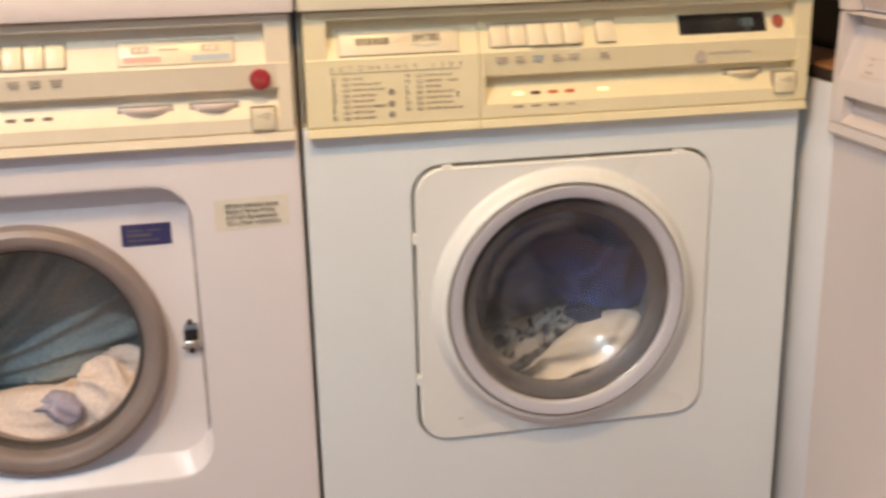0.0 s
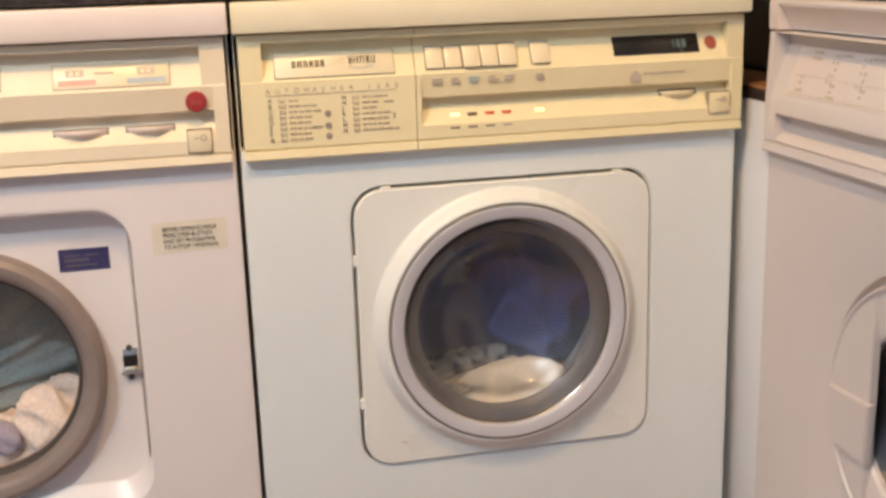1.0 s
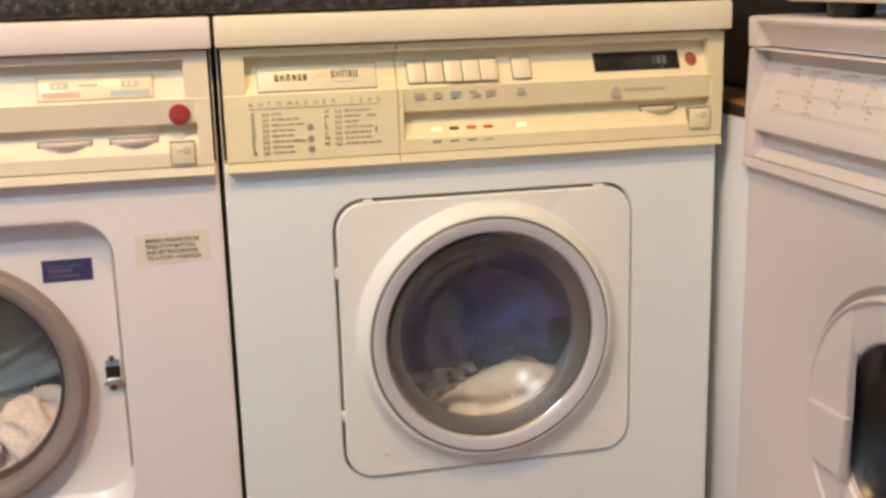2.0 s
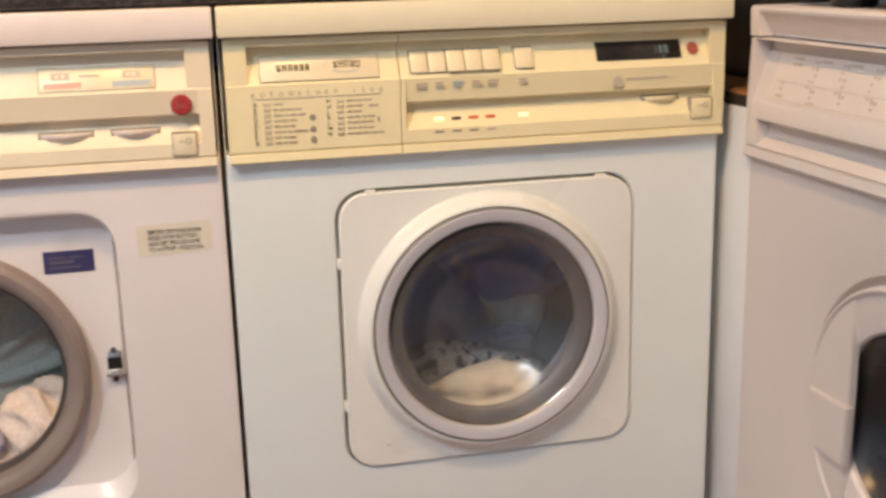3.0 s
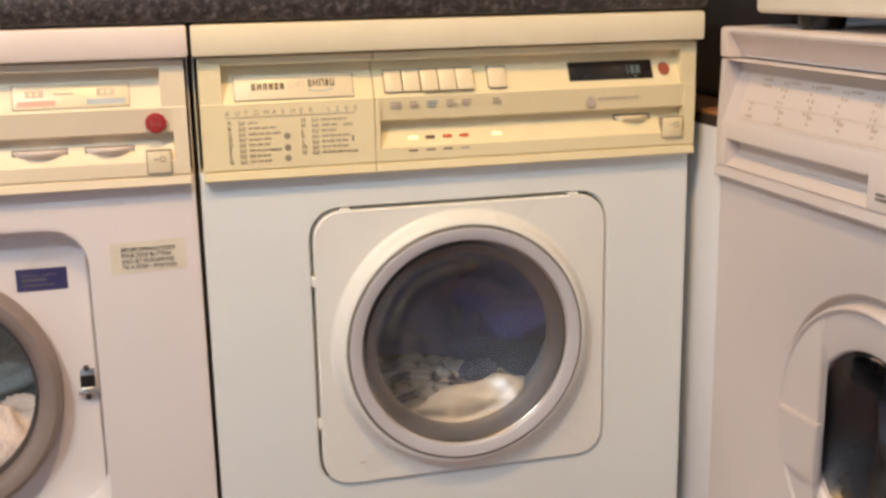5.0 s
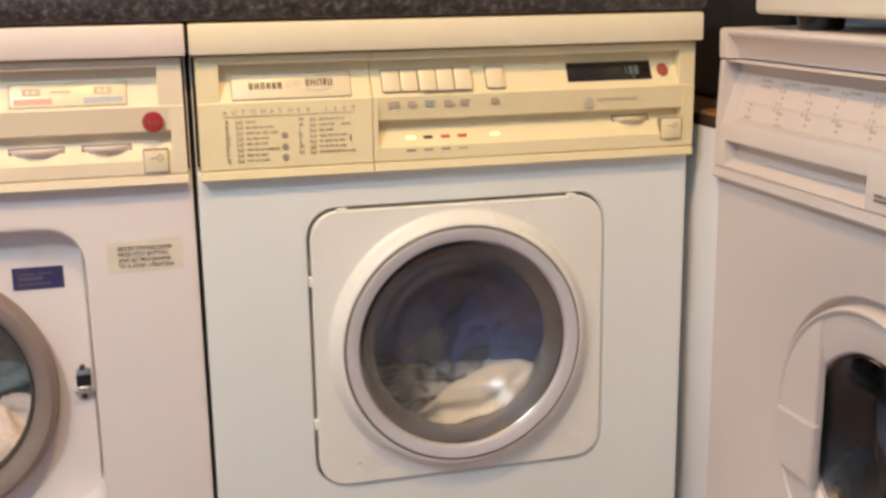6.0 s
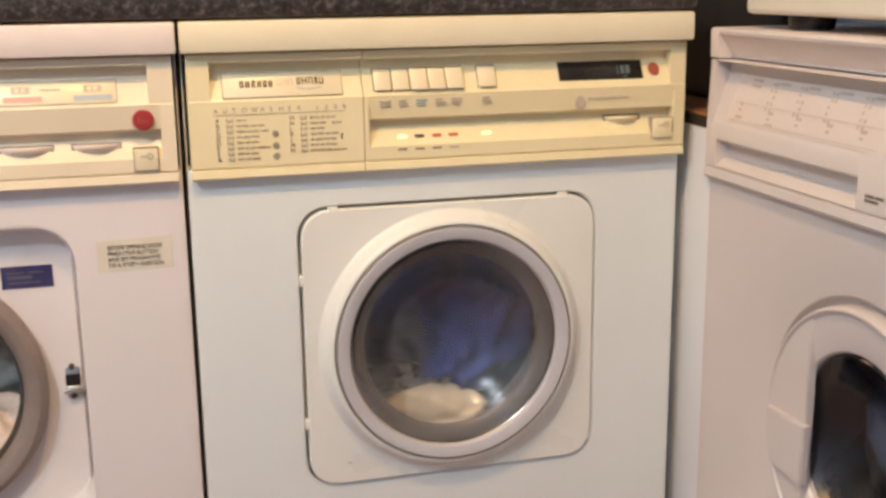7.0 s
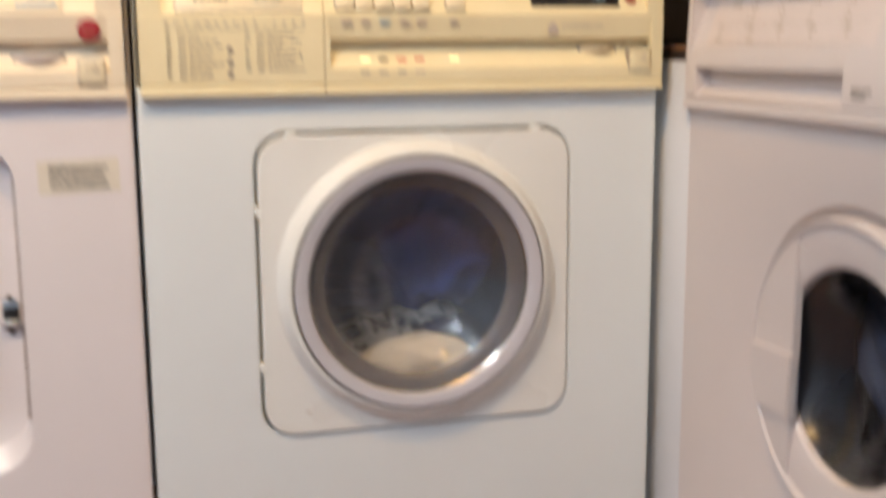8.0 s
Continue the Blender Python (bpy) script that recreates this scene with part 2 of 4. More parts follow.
def lathe(profile, cx, cz, n=72, closed=False, bm=None, arc=None):
    """A section of (radius, y) points turned round the axis along y through (cx, cz)."""
    b = bmesh.new()
    rings = []
    for r, y in profile:
        if r < 1e-5:
            rings.append([b.verts.new((cx, y, cz))])
        else:
            rings.append([b.verts.new((cx + r * math.cos(2 * math.pi * k / n), y, cz + r * math.sin(2 * math.pi * k / n))) for k in range(n)])
    pairs = list(zip(rings, rings[1:])) + ([(rings[-1], rings[0])] if closed else [])
    for a, c in pairs:
        if len(a) == len(c) == 1:
            continue
        for k in range(n):
            j = (k + 1) % n
            if len(a) == 1:
                b.faces.new((a[0], c[k], c[j]))
            elif len(c) == 1:
                b.faces.new((a[k], a[j], c[0]))
            else:
                b.faces.new((a[k], a[j], c[j], c[k]))
    return join(bm, b)


def rounded(x0, x1, z0, z1, r, seg=8):
    """The outline of a rounded rectangle, counter-clockwise."""
    pts = []
    for cx, cz, a0 in ((x1 - r, z1 - r, 0), (x0 + r, z1 - r, 90), (x0 + r, z0 + r, 180), (x1 - r, z0 + r, 270)):
        for k in range(seg + 1):
            a = radians(a0 + 90 * k / seg)
            pts.append((cx + r * math.cos(a), cz + r * math.sin(a)))
    return pts


def cast(pts, c, angle):
    """Where the ray from c at that angle meets the outline."""
    d = Vector((math.cos(angle), math.sin(angle)))
    best = None
    for p, q in zip(pts, pts[1:] + pts[:1]):
        e = Vector((q[0] - p[0], q[1] - p[1]))
        w = Vector((p[0] - c[0], p[1] - c[1]))
        det = d.x * -e.y + e.x * d.y
        if abs(det) < 1e-12:
            continue
        s = (w.x * -e.y + e.x * w.y) / det
        u = (d.x * w.y - d.y * w.x) / det
        if s > 0 and -1e-6 <= u <= 1 + 1e-6 and (best is None or s > best):
            best = s
    return (c[0] + d.x * best, c[1] + d.y * best)


def lofts(loops, c, mat_angles=144, bm=None, extra=(), closed=False):
    """A skin over nested outlines, given as (outline, y), all seen from c at the same angles."""
    b = bmesh.new()
    angles = sorted({round(2 * math.pi * k / mat_angles, 6) for k in range(mat_angles)} | {round(math.atan2(z - c[1], x - c[0]) % (2 * math.pi), 6) for x, z in extra})
    rings = []
    for pts, y in loops:
        ring = []
        for a in angles:
            x, z = cast(pts, c, a)
            ring.append(b.verts.new((x, y, z)))
        rings.append(ring)
    n = len(angles)
    for p, q in list(zip(rings, rings[1:])) + ([(rings[-1], rings[0])] if closed else []):
        for k in range(n):
            b.faces.new((p[k], p[(k + 1) % n], q[(k + 1) % n], q[k]))
    return join(bm, b)


def circle(cx, cz, r, n=144):
    return [(cx + r * math.cos(2 * math.pi * k / n), cz + r * math.sin(2 * math.pi * k / n)) for k in range(n)]


def disc_plate(cx, cz, r, y0, y1, edge=0.001, n=40):
    return lathe([(0, y0), (r - edge, y0), (r, y0 + edge), (r, y1), (0, y1)], cx, cz, n)


def letters(text, size, x, y, z, width=None, deep=0.0003):
    """Words standing in the xz plane, facing -y, with their lower left at (x, z)."""
    cu = bpy.data.curves.new("text", "FONT")
    cu.body, cu.size, cu.extrude = text, size, deep
    ob = new("text", cu)
    bpy.context.view_layer.update()
    me = bpy.data.meshes.new_from_object(ob.evaluated_get(bpy.context.evaluated_depsgraph_get()))
    bpy.data.objects.remove(ob)
    span = max((v.co.x for v in me.vertices), default=1)
    k = width / span if width else 1.0
    for v in me.vertices:
        v.co = Vector((x + v.co.x * k, y - v.co.z, z + v.co.y))
    return me


def bars(rows, y, deep=0.0004):
    """Flat bars of print, each (x, z, width, height)."""
    bm = bmesh.new()
    for x, z, w, h in rows:
        box(x, x + w, y - deep, y, z, z + h, bm=bm)
    return bm


# ---- the room ----
def room():
    def wall(name, x0, x1, y0, y1, z0, z1, mat, label):
        o = part(name, box(x0, x1, y0, y1, z0, z1), mat)
        return tagged(o, label, "wall", kind="structure")
    # Unseen shell added round the machines; its colours tint the bounced light.
    wall("wall_north", -2.4, 1.45, 0.66, 0.78, 0, 2.25, BOUNCE_WALL, "unseen wall behind the machines, pale blue for cool bounced light")
    wall("wall_south", -2.4, 1.45, -2.9, -2.78, 0, 2.25, BOUNCE_WALL, "unseen room wall, pale blue for cool bounced light")
    wall("wall_west", -2.52, -2.4, -2.9, 0.78, 0, 2.25, BOUNCE_WALL, "unseen room wall, pale blue for cool bounced light")
    wall("wall_east", 1.45, 1.57, -2.9, 0.78, 0, 2.25, BOUNCE_WALL, "unseen wall behind the corner machine, pale blue for cool bounced light")
    tagged(part("floor", box(-2.52, 1.57, -2.9, 0.78, -0.1, 0), TILE), "unseen floor, brown for warm bounced light", "floor", kind="structure")
    tagged(part("ceiling", box(-2.52, 1.57, -2.9, 0.78, 2.25, 2.35), CEILING), "unseen white ceiling, added for bounced light", "ceiling", kind="structure")
    # worktop over the two machines, with its rounded front edge
    prof = [(0.66, 0.8515), (0.0, 0.8515), (-0.008, 0.853), (-0.013, 0.860), (-0.015, 0.872), (-0.015, 0.880), (-0.012, 0.889), (-0.005, 0.894), (0.004, 0.896), (0.66, 0.896)]
    w = part("worktop", prism(prof, -2.4, 0.597), WORKTOP)
    tagged(w, "dark speckled laminate worktop with rounded front edge", "worktop", kind="structure")
    # corner recess: white filler, a low wooden board on it, near-black sheet added for the dark behind
    tagged(part("filler_panel", box(0.6122, 0.6305, -0.0329, 0.60, 0.0, 0.7105, 0.0003), FILLER), "white filler panel between two machines in the corner", "panel")
    # Board's lit top and darker front are put in as two wood colours.
    board = root("wooden_board", pose(0.6125, -0.030, 0.711), "narrow wooden board in the corner, coloured dark in front and orange on its lit top", "board")
    part("board_core", box(0.002, 0.20, 0, 0.60, 0, 0.0125, 0.001), WOOD_SHADED, board)
    part("board_top", box(0.004, 0.20, 0.0, 0.60, 0.0127, 0.0165, 0.0015), WOOD_LIT, board, "wooden top coloured orange as if lit")
    tagged(part("corner_dark_fill", box(0.70, 0.72, -0.030, 0.645, 0.7285, 1.25), DARK_FILL), "near-black sheet added to fill the dark back of the corner recess", "panel", kind="structure")


# ---- control panels ----
TOP, BOT = 0.8145, 0.679


def panel_profile(upper, lower):
    """The section of a beige fascia from its top edge to its lip, with or without its two recesses."""
    p = [(0.03, TOP), (0.001, TOP), (0.0, TOP - 0.001)]
    if upper:
        p += [(0.0, 0.8065), (0.002, 0.8048), (0.016, 0.8040), (0.016, 0.7965), (0.0012, 0.7665), (0.0, 0.7645)]
    else:
        p += [(0.0, 0.7645)]
    p += [(-0.0008, 0.7635)]
    if lower:
        p += [(0.0035, 0.7375), (0.006, 0.7360), (0.017, 0.7352), (0.017, 0.7290), (0.0022, 0.7075), (0.0, 0.7060)]
    p += [(0.0, 0.6915), (0.0022, 0.6905), (0.0022, 0.6893), (-0.0008, 0.6885), (-0.0022, BOT + 0.0015), (-0.0010, BOT), (0.03, BOT)]
    return p


def fascia(segments):
    bm = bmesh.new()
    for x0, x1, up, low in segments:
        prism(panel_profile(up, low), x0, x1, bm=bm)
    return bm


def slope_y(z):
    """Depth of the upper sloped face at height z."""
    return 0.0012 + (z - 0.7665) / 0.030 * 0.0148


def slope_low(z):
    return 0.0022 + (z - 0.7075) / 0.0215 * 0.0148


def tilted_block(x0, x1, z0, z1, proud, which, r=0.0012):
    """A small block lying on one of the two sloped faces."""
    f = slope_y if which == "up" else slope_low
    bm = box(x0, x1, -1, 0.002, z0, z1)
    for v in bm.verts:
        v.co.y = f(v.co.z) + (0.002 if v.co.y > 0 else -proud)
    if r:
        bmesh.ops.bevel(bm, geom=bm.edges[:], offset=r, segments=2, affect="EDGES", profile=0.5)
    return bm


def on_slope(me, which="up", lift=0.0006):
    f = slope_y if which == "up" else slope_low
    vs = me.verts if isinstance(me, bmesh.types.BMesh) else me.vertices
    for v in vs:
        v.co.y = f(v.co.z) - lift + (v.co.y * 0.2)
    return me


def thumb_notch(x0, x1, zt, parent, mat):
    """The rim of a thumbwheel standing out of its slot."""
    n, mid, half = 18, (x0 + x1) / 2, (x1 - x0) / 2
    bm = bmesh.new()
    rings = []
    for z, k in ((zt, 0.93), (zt - 0.0006, 1.0), (zt - 0.0026, 1.0), (zt - 0.0060, 0.62), (zt - 0.0100, 0.25)):
        ring = []
        for i in range(n + 1):
            u = -1 + 2 * i / n
            ring.append(bm.verts.new((mid + half * u, slope_low(zt - 0.002) - 0.0130 * k * (1 - u * u), z)))
        ring.append(bm.verts.new((x1, slope_low(zt) + 0.006, z)))
        ring.append(bm.verts.new((x0, slope_low(zt) + 0.006, z)))
        rings.append(ring)
    for a, c in zip(rings, rings[1:]):
        for i in range(len(a)):
            j = (i + 1) % len(a)
            bm.faces.new((a[i], a[j], c[j], c[i]))
    bm.faces.new(rings[0])
    bm.faces.new(rings[-1])
    o = part("thumbwheel", bm, mat, parent)
    part("slot", tilted_block(x0 - 0.0015, x1 + 0.0015, zt - 0.0052, zt + 0.0014, 0.0003, "low", 0), INK, o)
    return o


def key_button(x0, x1, z0, z1, parent, mat, ink):
    o = part("key_button", box(x0, x1, -0.0035, 0.01, z0, z1, 0.0012), mat, parent)
    part("button_shadow_gap", box(x0 - 0.0009, x1 + 0.0009, -0.0002, 0.009, z0 - 0.0009, z1 + 0.0009), INK if mat is CREAM else INK_MID, o)
    g = bars([((x0 + x1) / 2 - 0.006, (z0 + z1) / 2 + 0.003, 0.006, 0.0012)], -0.0036)
    lathe([(0.0022, -0.0040), (0.0034, -0.0040), (0.0034, -0.0036), (0.0022, -0.0036)], (x0 + x1) / 2 + 0.004, (z0 + z1) / 2 + 0.0036, 16, True, g)
    part("key_symbol", g, ink, o)


def cabinet(parent, mat, xl, xr, height, front_loops, c, corners, y0=0.0125):
    """The steel case: a front skin with an opening, two sides, a back and a base."""
    part("front_panel", lofts(front_loops, c, extra=corners), mat, parent)
    for x0, x1 in ((xl, xl + 0.0015), (xr - 0.0015, xr)):
        part("side_panel", box(x0, x1, y0 + 0.038, 0.55, 0.06, height), mat, parent)
        part("side_flange", box(x0, x1, 0.016, 0.050, 0.689, height), mat, parent)
    part("back_panel", box(xl + 0.0015, xr - 0.0015, 0.548, 0.55, 0.06, height), mat, parent)
    part("base_panel", box(xl + 0.0015, xr - 0.0015, y0 + 0.038, 0.548, 0.06, 0.062), mat, parent)


def plinth(parent, mat, width):
    part("plinth", box(0.006, width - 0.006, 0.03, 0.045, 0.012, 0.0595, 0.001), mat, parent)
    for x in (0.04, width - 0.04):
        for y in (0.07, 0.5):
            b = bmesh.new()
            bmesh.ops.create_cone(b, cap_ends=True, segments=20, radius1=0.022, radius2=0.018, depth=0.06, matrix=Matrix.Translation((x, y, 0.03)))
            part("foot", b, BLACK, parent)


def front_lid(parent, mat, width, z0, z1):
    prof = [(0.56, z1), (-0.006, z1), (-0.0105, z1 - 0.0012), (-0.012, z1 - 0.004), (-0.0125, z0 + 0.004), (-0.0115, z0 + 0.001), (-0.009, z0), (0.56, z0)]
    bm = prism(prof, -0.0012, width)
    bmesh.ops.bevel(bm, geom=[e for e in bm.edges if abs(e.verts[0].co.x - e.verts[1].co.x) < 1e-6], offset=0.0012, segments=2, affect="EDGES")
    return part("lid", bm, mat, parent)


W = 0.595


# ---- the running machine ----
CX, CZ = 0.298, 0.466


def running_machine():
    m = root("washing_machine", pose(0, 0, 0), "white front-loading washing machine with aged beige control panel, running", "washing machine", "row of washing machines")
    hole = rounded(0.1155, 0.4852, 0.2915, 0.6405, 0.037)
    c = (CX, CZ)
    outer = [(-0.0008, 0.06), (W - 0.004, 0.06), (W - 0.004, 0.6885), (-0.0008, 0.6885)]
    inner = rounded(0.1175, 0.4822, 0.2942, 0.6385, 0.035)
    cabinet(m, ENAMEL, -0.0008, W - 0.004, 0.815, [(outer, 0.05), (outer, 0.0145), ([(0.0, 0.0607), (W - 0.0047, 0.0607), (W - 0.0047, 0.6878), (0.0, 0.6878)], 0.0126), ([(0.003, 0.0625), (W - 0.0065, 0.0625), (W - 0.0065, 0.6862), (0.003, 0.6862)], 0.012), ([(0.008, 0.0675), (W - 0.0115, 0.0675), (W - 0.0115, 0.6812), (0.008, 0.6812)], 0.012), (rounded(0.1115, 0.4892, 0.2875, 0.6445, 0.041), 0.012), (hole, 0.012), (inner, 0.0145), (inner, 0.034)], c, outer)
    part("door_well", lofts([(inner, 0.033), (circle(CX, CZ, 0.140), 0.034)], c), ENAMEL, m)
    plinth(m, ENAMEL, W)
    front_lid(m, LID_BEIGE, W, 0.8165, 0.85)

    # control panel in two fascias
    left = part("programme_fascia", fascia([(0.004, 0.028, False, False), (0.028, 0.1955, True, False)]), BEIGE, m)
    right = part("control_fascia", fascia([(0.1965, 0.202, True, False), (0.202, 0.571, True, True), (0.571, 0.577, False, True), (0.577, 0.591, False, False)]), BEIGE, m)
    # brand plate: plain shapes stand in for the mark
    plate = part("name_plate", tilted_block(0.042, 0.173, 0.7672, 0.7925, 0.0022, "up", 0.0006), CREAM, left)
    part("plate_gap", tilted_block(0.0412, 0.1736, 0.7660, 0.7930, 0.0004, "up", 0), INK, plate)
    def glyphs(x, z, widths, h, t):
        rows = []
        for k, w in enumerate(widths):
            rows += [(x, z, t, h), (x + w - t, z, t, h)]
            rows += [(x + t, z + h * (0.0, 0.45, 0.85, 0.45)[k % 4] , w - 2 * t, t * 0.9)]
            x += w + 0.0019
        return on_slope(bars(rows, 0), "up", 0.0027)
    part("dark_mark", glyphs(0.0605, 0.7775, (0.0042, 0.0048, 0.0044, 0.0044, 0.0040, 0.0042), 0.0072, 0.0017), INK_DARK, plate)
    part("pale_mark", glyphs(0.1010, 0.7790, (0.0045, 0.0042, 0.0048), 0.0066, 0.0007), INK_FAINT, plate)
    part("grey_mark", glyphs(0.1230, 0.7792, (0.0036, 0.0052, 0.0052, 0.0030, 0.0048), 0.0076, 0.0013), INK_DARK, plate)
    part("swoosh_mark", on_slope(bars([(0.122 + k * 0.004, 0.7755 - 0.0016 * math.sin(k / 6 * 3.1), 0.004, 0.0009) for k in range(7)], 0), "up", 0.0027), INK_BLUE, plate)
    y = -0.0009
    for k, ch in enumerate("AUTOWASHER 1200"):
        if ch != " ":
            part("heading_letter", letters(ch, 0.0076, 0.030 + k * 0.01015, y + 0.0004, 0.7512), INK_MID, left, smooth=0)
    part("heading_rule", bars([(0.030, 0.7487, 0.144, 0.0006)], y), INK_MID, left)
    rng = random.Random(4)
    for col, xs, text, words in ((0, 0.032, "ABCDDEFG", (0.010, 0.026, 0.034, 0.018, 0.020, 0.028, 0.024, 0.020)), (1, 0.1125, "HHJKLMN", (0.026, 0.018, 0.016, 0.030, 0.026, 0.028, 0.036))):
        for k, ch in enumerate(text):
            z = 0.7410 - k * 0.00608
            part("programme_letter", letters(ch, 0.0066, xs, y + 0.0004, z), INK_DARK, left, smooth=0)
            part("wash_symbol", bars([(xs + 0.012, z, 0.0008, 0.0040), (xs + 0.0128, z, 0.0050, 0.0008), (xs + 0.0178, z, 0.0008, 0.0040), (xs + 0.0142, z + 0.002, 0.0022, 0.0008)], y + 0.0003), INK_MID, left)
            x, rows = xs + 0.0225, []
            while x < xs + 0.0225 + words[k]:
                for _ in range(rng.randint(3, 6)):
                    w = rng.uniform(0.0007, 0.0011)
                    rows.append((x, z + 0.0006, w, rng.uniform(0.0018, 0.0028)))
                    x += w + 0.0006
                x += 0.0012
            part("programme_name", bars(rows, y + 0.0003), INK_MID, left)
    for z in (0.7265, 0.7135, 0.7020):
        part("programme_dot", disc_plate(0.0965, z, 0.0036, y - 0.0003, y + 0.001, 0.0002, 16), INK_MID, left)
    for x, z in ((0.080, 0.7110), (0.160, 0.7350)):
        part("programme_name", bars([(x + k * 0.0018, z, 0.0010, 0.0026) for k in range(6)], y + 0.0003), INK_MID, left)
    part("crescent_mark", bars([(0.1695, 0.7180, 0.0013, 0.0050), (0.1702, 0.7172, 0.0010, 0.0010), (0.1702, 0.7228, 0.0010, 0.0010)], y + 0.0003), INK_DARK, left)

    # push buttons
    for k in range(5):
        x = 0.2085 + k * 0.0209
        proud = 0.0042 if k < 2 else 0.0068
        b = part("push_button", tilted_block(x + 0.0006, x + 0.0203, 0.7695, 0.7922, proud, "up", 0.0012), CREAM, right)
        part("button_gap", tilted_block(x - 0.0004, x + 0.0213, 0.7685, 0.7932, 0.0006, "up", 0), INK, b)
    b = part("push_button", tilted_block(0.3315, 0.3525, 0.7695, 0.7922, 0.0046, "up", 0.0012), CREAM, right)
    part("button_gap", tilted_block(0.3306, 0.3534, 0.7686, 0.7931, 0.0005, "up", 0), INK, b)
    for k, (x, mat) in enumerate(((0.214, INK_FAINT), (0.2365, INK_FAINT), (0.2565, INK_BLUE), (0.279, INK_FAINT), (0.2975, INK_FAINT), (0.335, INK_FAINT))):
        rows = [(x, 0.7560, 0.0125 if k % 2 == 0 else 0.0085, 0.0022), (x, 0.7522, 0.0105 if k % 3 else 0.013, 0.0022)]
        part("button_caption", bars(rows, -0.0006), mat, right)
    # lamps along the lower shelf
    for x, mat, lab in ((0.2415, LED_AMBER, "lit amber lamp"), (0.2615, LED_OFF, ""), (0.2820, LED_RED, "red lamp lens"), (0.3020, LED_RED, "red lamp lens"), (0.3420, LED_AMBER, "lit amber lamp")):
        part("indicator_lamp", tilted_block(x - 0.0055, x + 0.0055, 0.7140, 0.7172, 0.0012, "low", 0.0005), mat, right, lab)
    for x in (0.2395, 0.2600, 0.2805, 0.3010):
        part("lamp_caption", bars([(x - 0.005, 0.7010, 0.0105, 0.0022)], -0.0002), INK_MID if x < 0.29 else INK_FAINT, right)
    # display and badges
    d = part("display_window", tilted_block(0.431, 0.5375, 0.7725, 0.7935, 0.0012, "up", 0.0005), DISPLAY, right)
    part("digits", on_slope(bars([(0.505, 0.7785, 0.0014, 0.0095), (0.5095, 0.7785, 0.0045, 0.0095), (0.5160, 0.7785, 0.0050, 0.0095), (0.5130, 0.7742, 0.003, 0.002)], 0), "up", 0.0016), DIGIT, d)
    part("round_badge", on_slope(lathe([(0, -0.0006), (0.0062, -0.0006), (0.0072, 0.0), (0.0072, 0.003), (0, 0.003)], 0.5525, 0.7828, 28), "up", 0.0016), RED_DULL, right)
    hx, hz = 0.4560, 0.7480
    part("house_mark", bars([(hx - 0.006, hz - 0.006, 0.012, 0.008), (hx - 0.0045, hz + 0.002, 0.009, 0.0022), (hx - 0.0025, hz + 0.0042, 0.005, 0.0022)], 0.0004), INK_FAINT, right)
    part("range_caption", bars([(0.466 + k * 0.0075, 0.7505, 0.0062, 0.0016) for k in range(7)], 0.0004), INK_FAINT, right)
    thumb_notch(0.4925, 0.5375, 0.7275, right, CREAM)
    key_button(0.5495, 0.5745, 0.7005, 0.7240, right, BEIGE, INK_PALE)

    # door
    dr = rounded(0.1208, 0.4798, 0.2970, 0.6352, 0.033)
    dr2 = rounded(0.1223, 0.4783, 0.2985, 0.6337, 0.0315)
    loops = [(dr, 0.028), (dr, 0.0095), (dr2, 0.0078), (rounded(0.1255, 0.4751, 0.3017, 0.6305, 0.0285), 0.0078)]
    bossp = [(0.1640, 0.0078), (0.1625, 0.0076), (0.1610, 0.0068), (0.1575, 0.0030), (0.1545, -0.003), (0.1515, -0.0075), (0.1480, -0.0095), (0.1465, -0.0095), (0.1460, -0.0060), (0.1460, 0.002)]
    door = part("door", lofts(loops + [(circle(CX, CZ, r), yy) for r, yy in bossp], c), DOOR_WHITE, m)
    part("ring_groove", lathe([(0.1462, -0.0062), (0.1440, -0.0062)], CX, CZ, 96), INK, door)
    part("chrome_band", lathe([(0.1450, -0.004), (0.1450, -0.0105), (0.1444, -0.0115), (0.1436, -0.0115), (0.1432, -0.010), (0.1432, -0.004)], CX, CZ, 96), CHROME, door, "thin chrome band")
    part("door_ring", lathe([(0.1430, -0.003), (0.1430, -0.0118), (0.1422, -0.0126), (0.1305, -0.0118), (0.1288, -0.0106), (0.1277, -0.0070), (0.1270, 0.004), (0.1275, 0.020), (0.1400, 0.024)], CX, CZ, 96), RING_GREY, door, "pale grey plastic ring")
    part("inner_trim", lathe([(0.1275, -0.0048), (0.1269, -0.0056), (0.1262, -0.0050), (0.1257, -0.0030), (0.1262, 0.0)], CX, CZ, 96), TRIM, door, "thin dull metal inner trim")
    # bowl of glass, reaching back into the drum
    prof = [(0.1258, -0.002), (0.1195, 0.0005), (0.1130, 0.0040), (0.1066, 0.0090), (0.1000, 0.0155), (0.0920, 0.0240), (0.0830, 0.0328), (0.0700, 0.0425), (0.0500, 0.0510), (0.0200, 0.0560), (0.0, 0.0565)]
    inner_p = [(max(r - 0.004, 0.0), yy + (-0.0030 if r > 0.1 else -0.004)) for r, yy in prof]
    g = part("glass_bowl", lathe(prof + inner_p[::-1], CX, CZ, 96, closed=True), GLASS, door, "clear bowl of door glass")
    g.visible_shadow = False
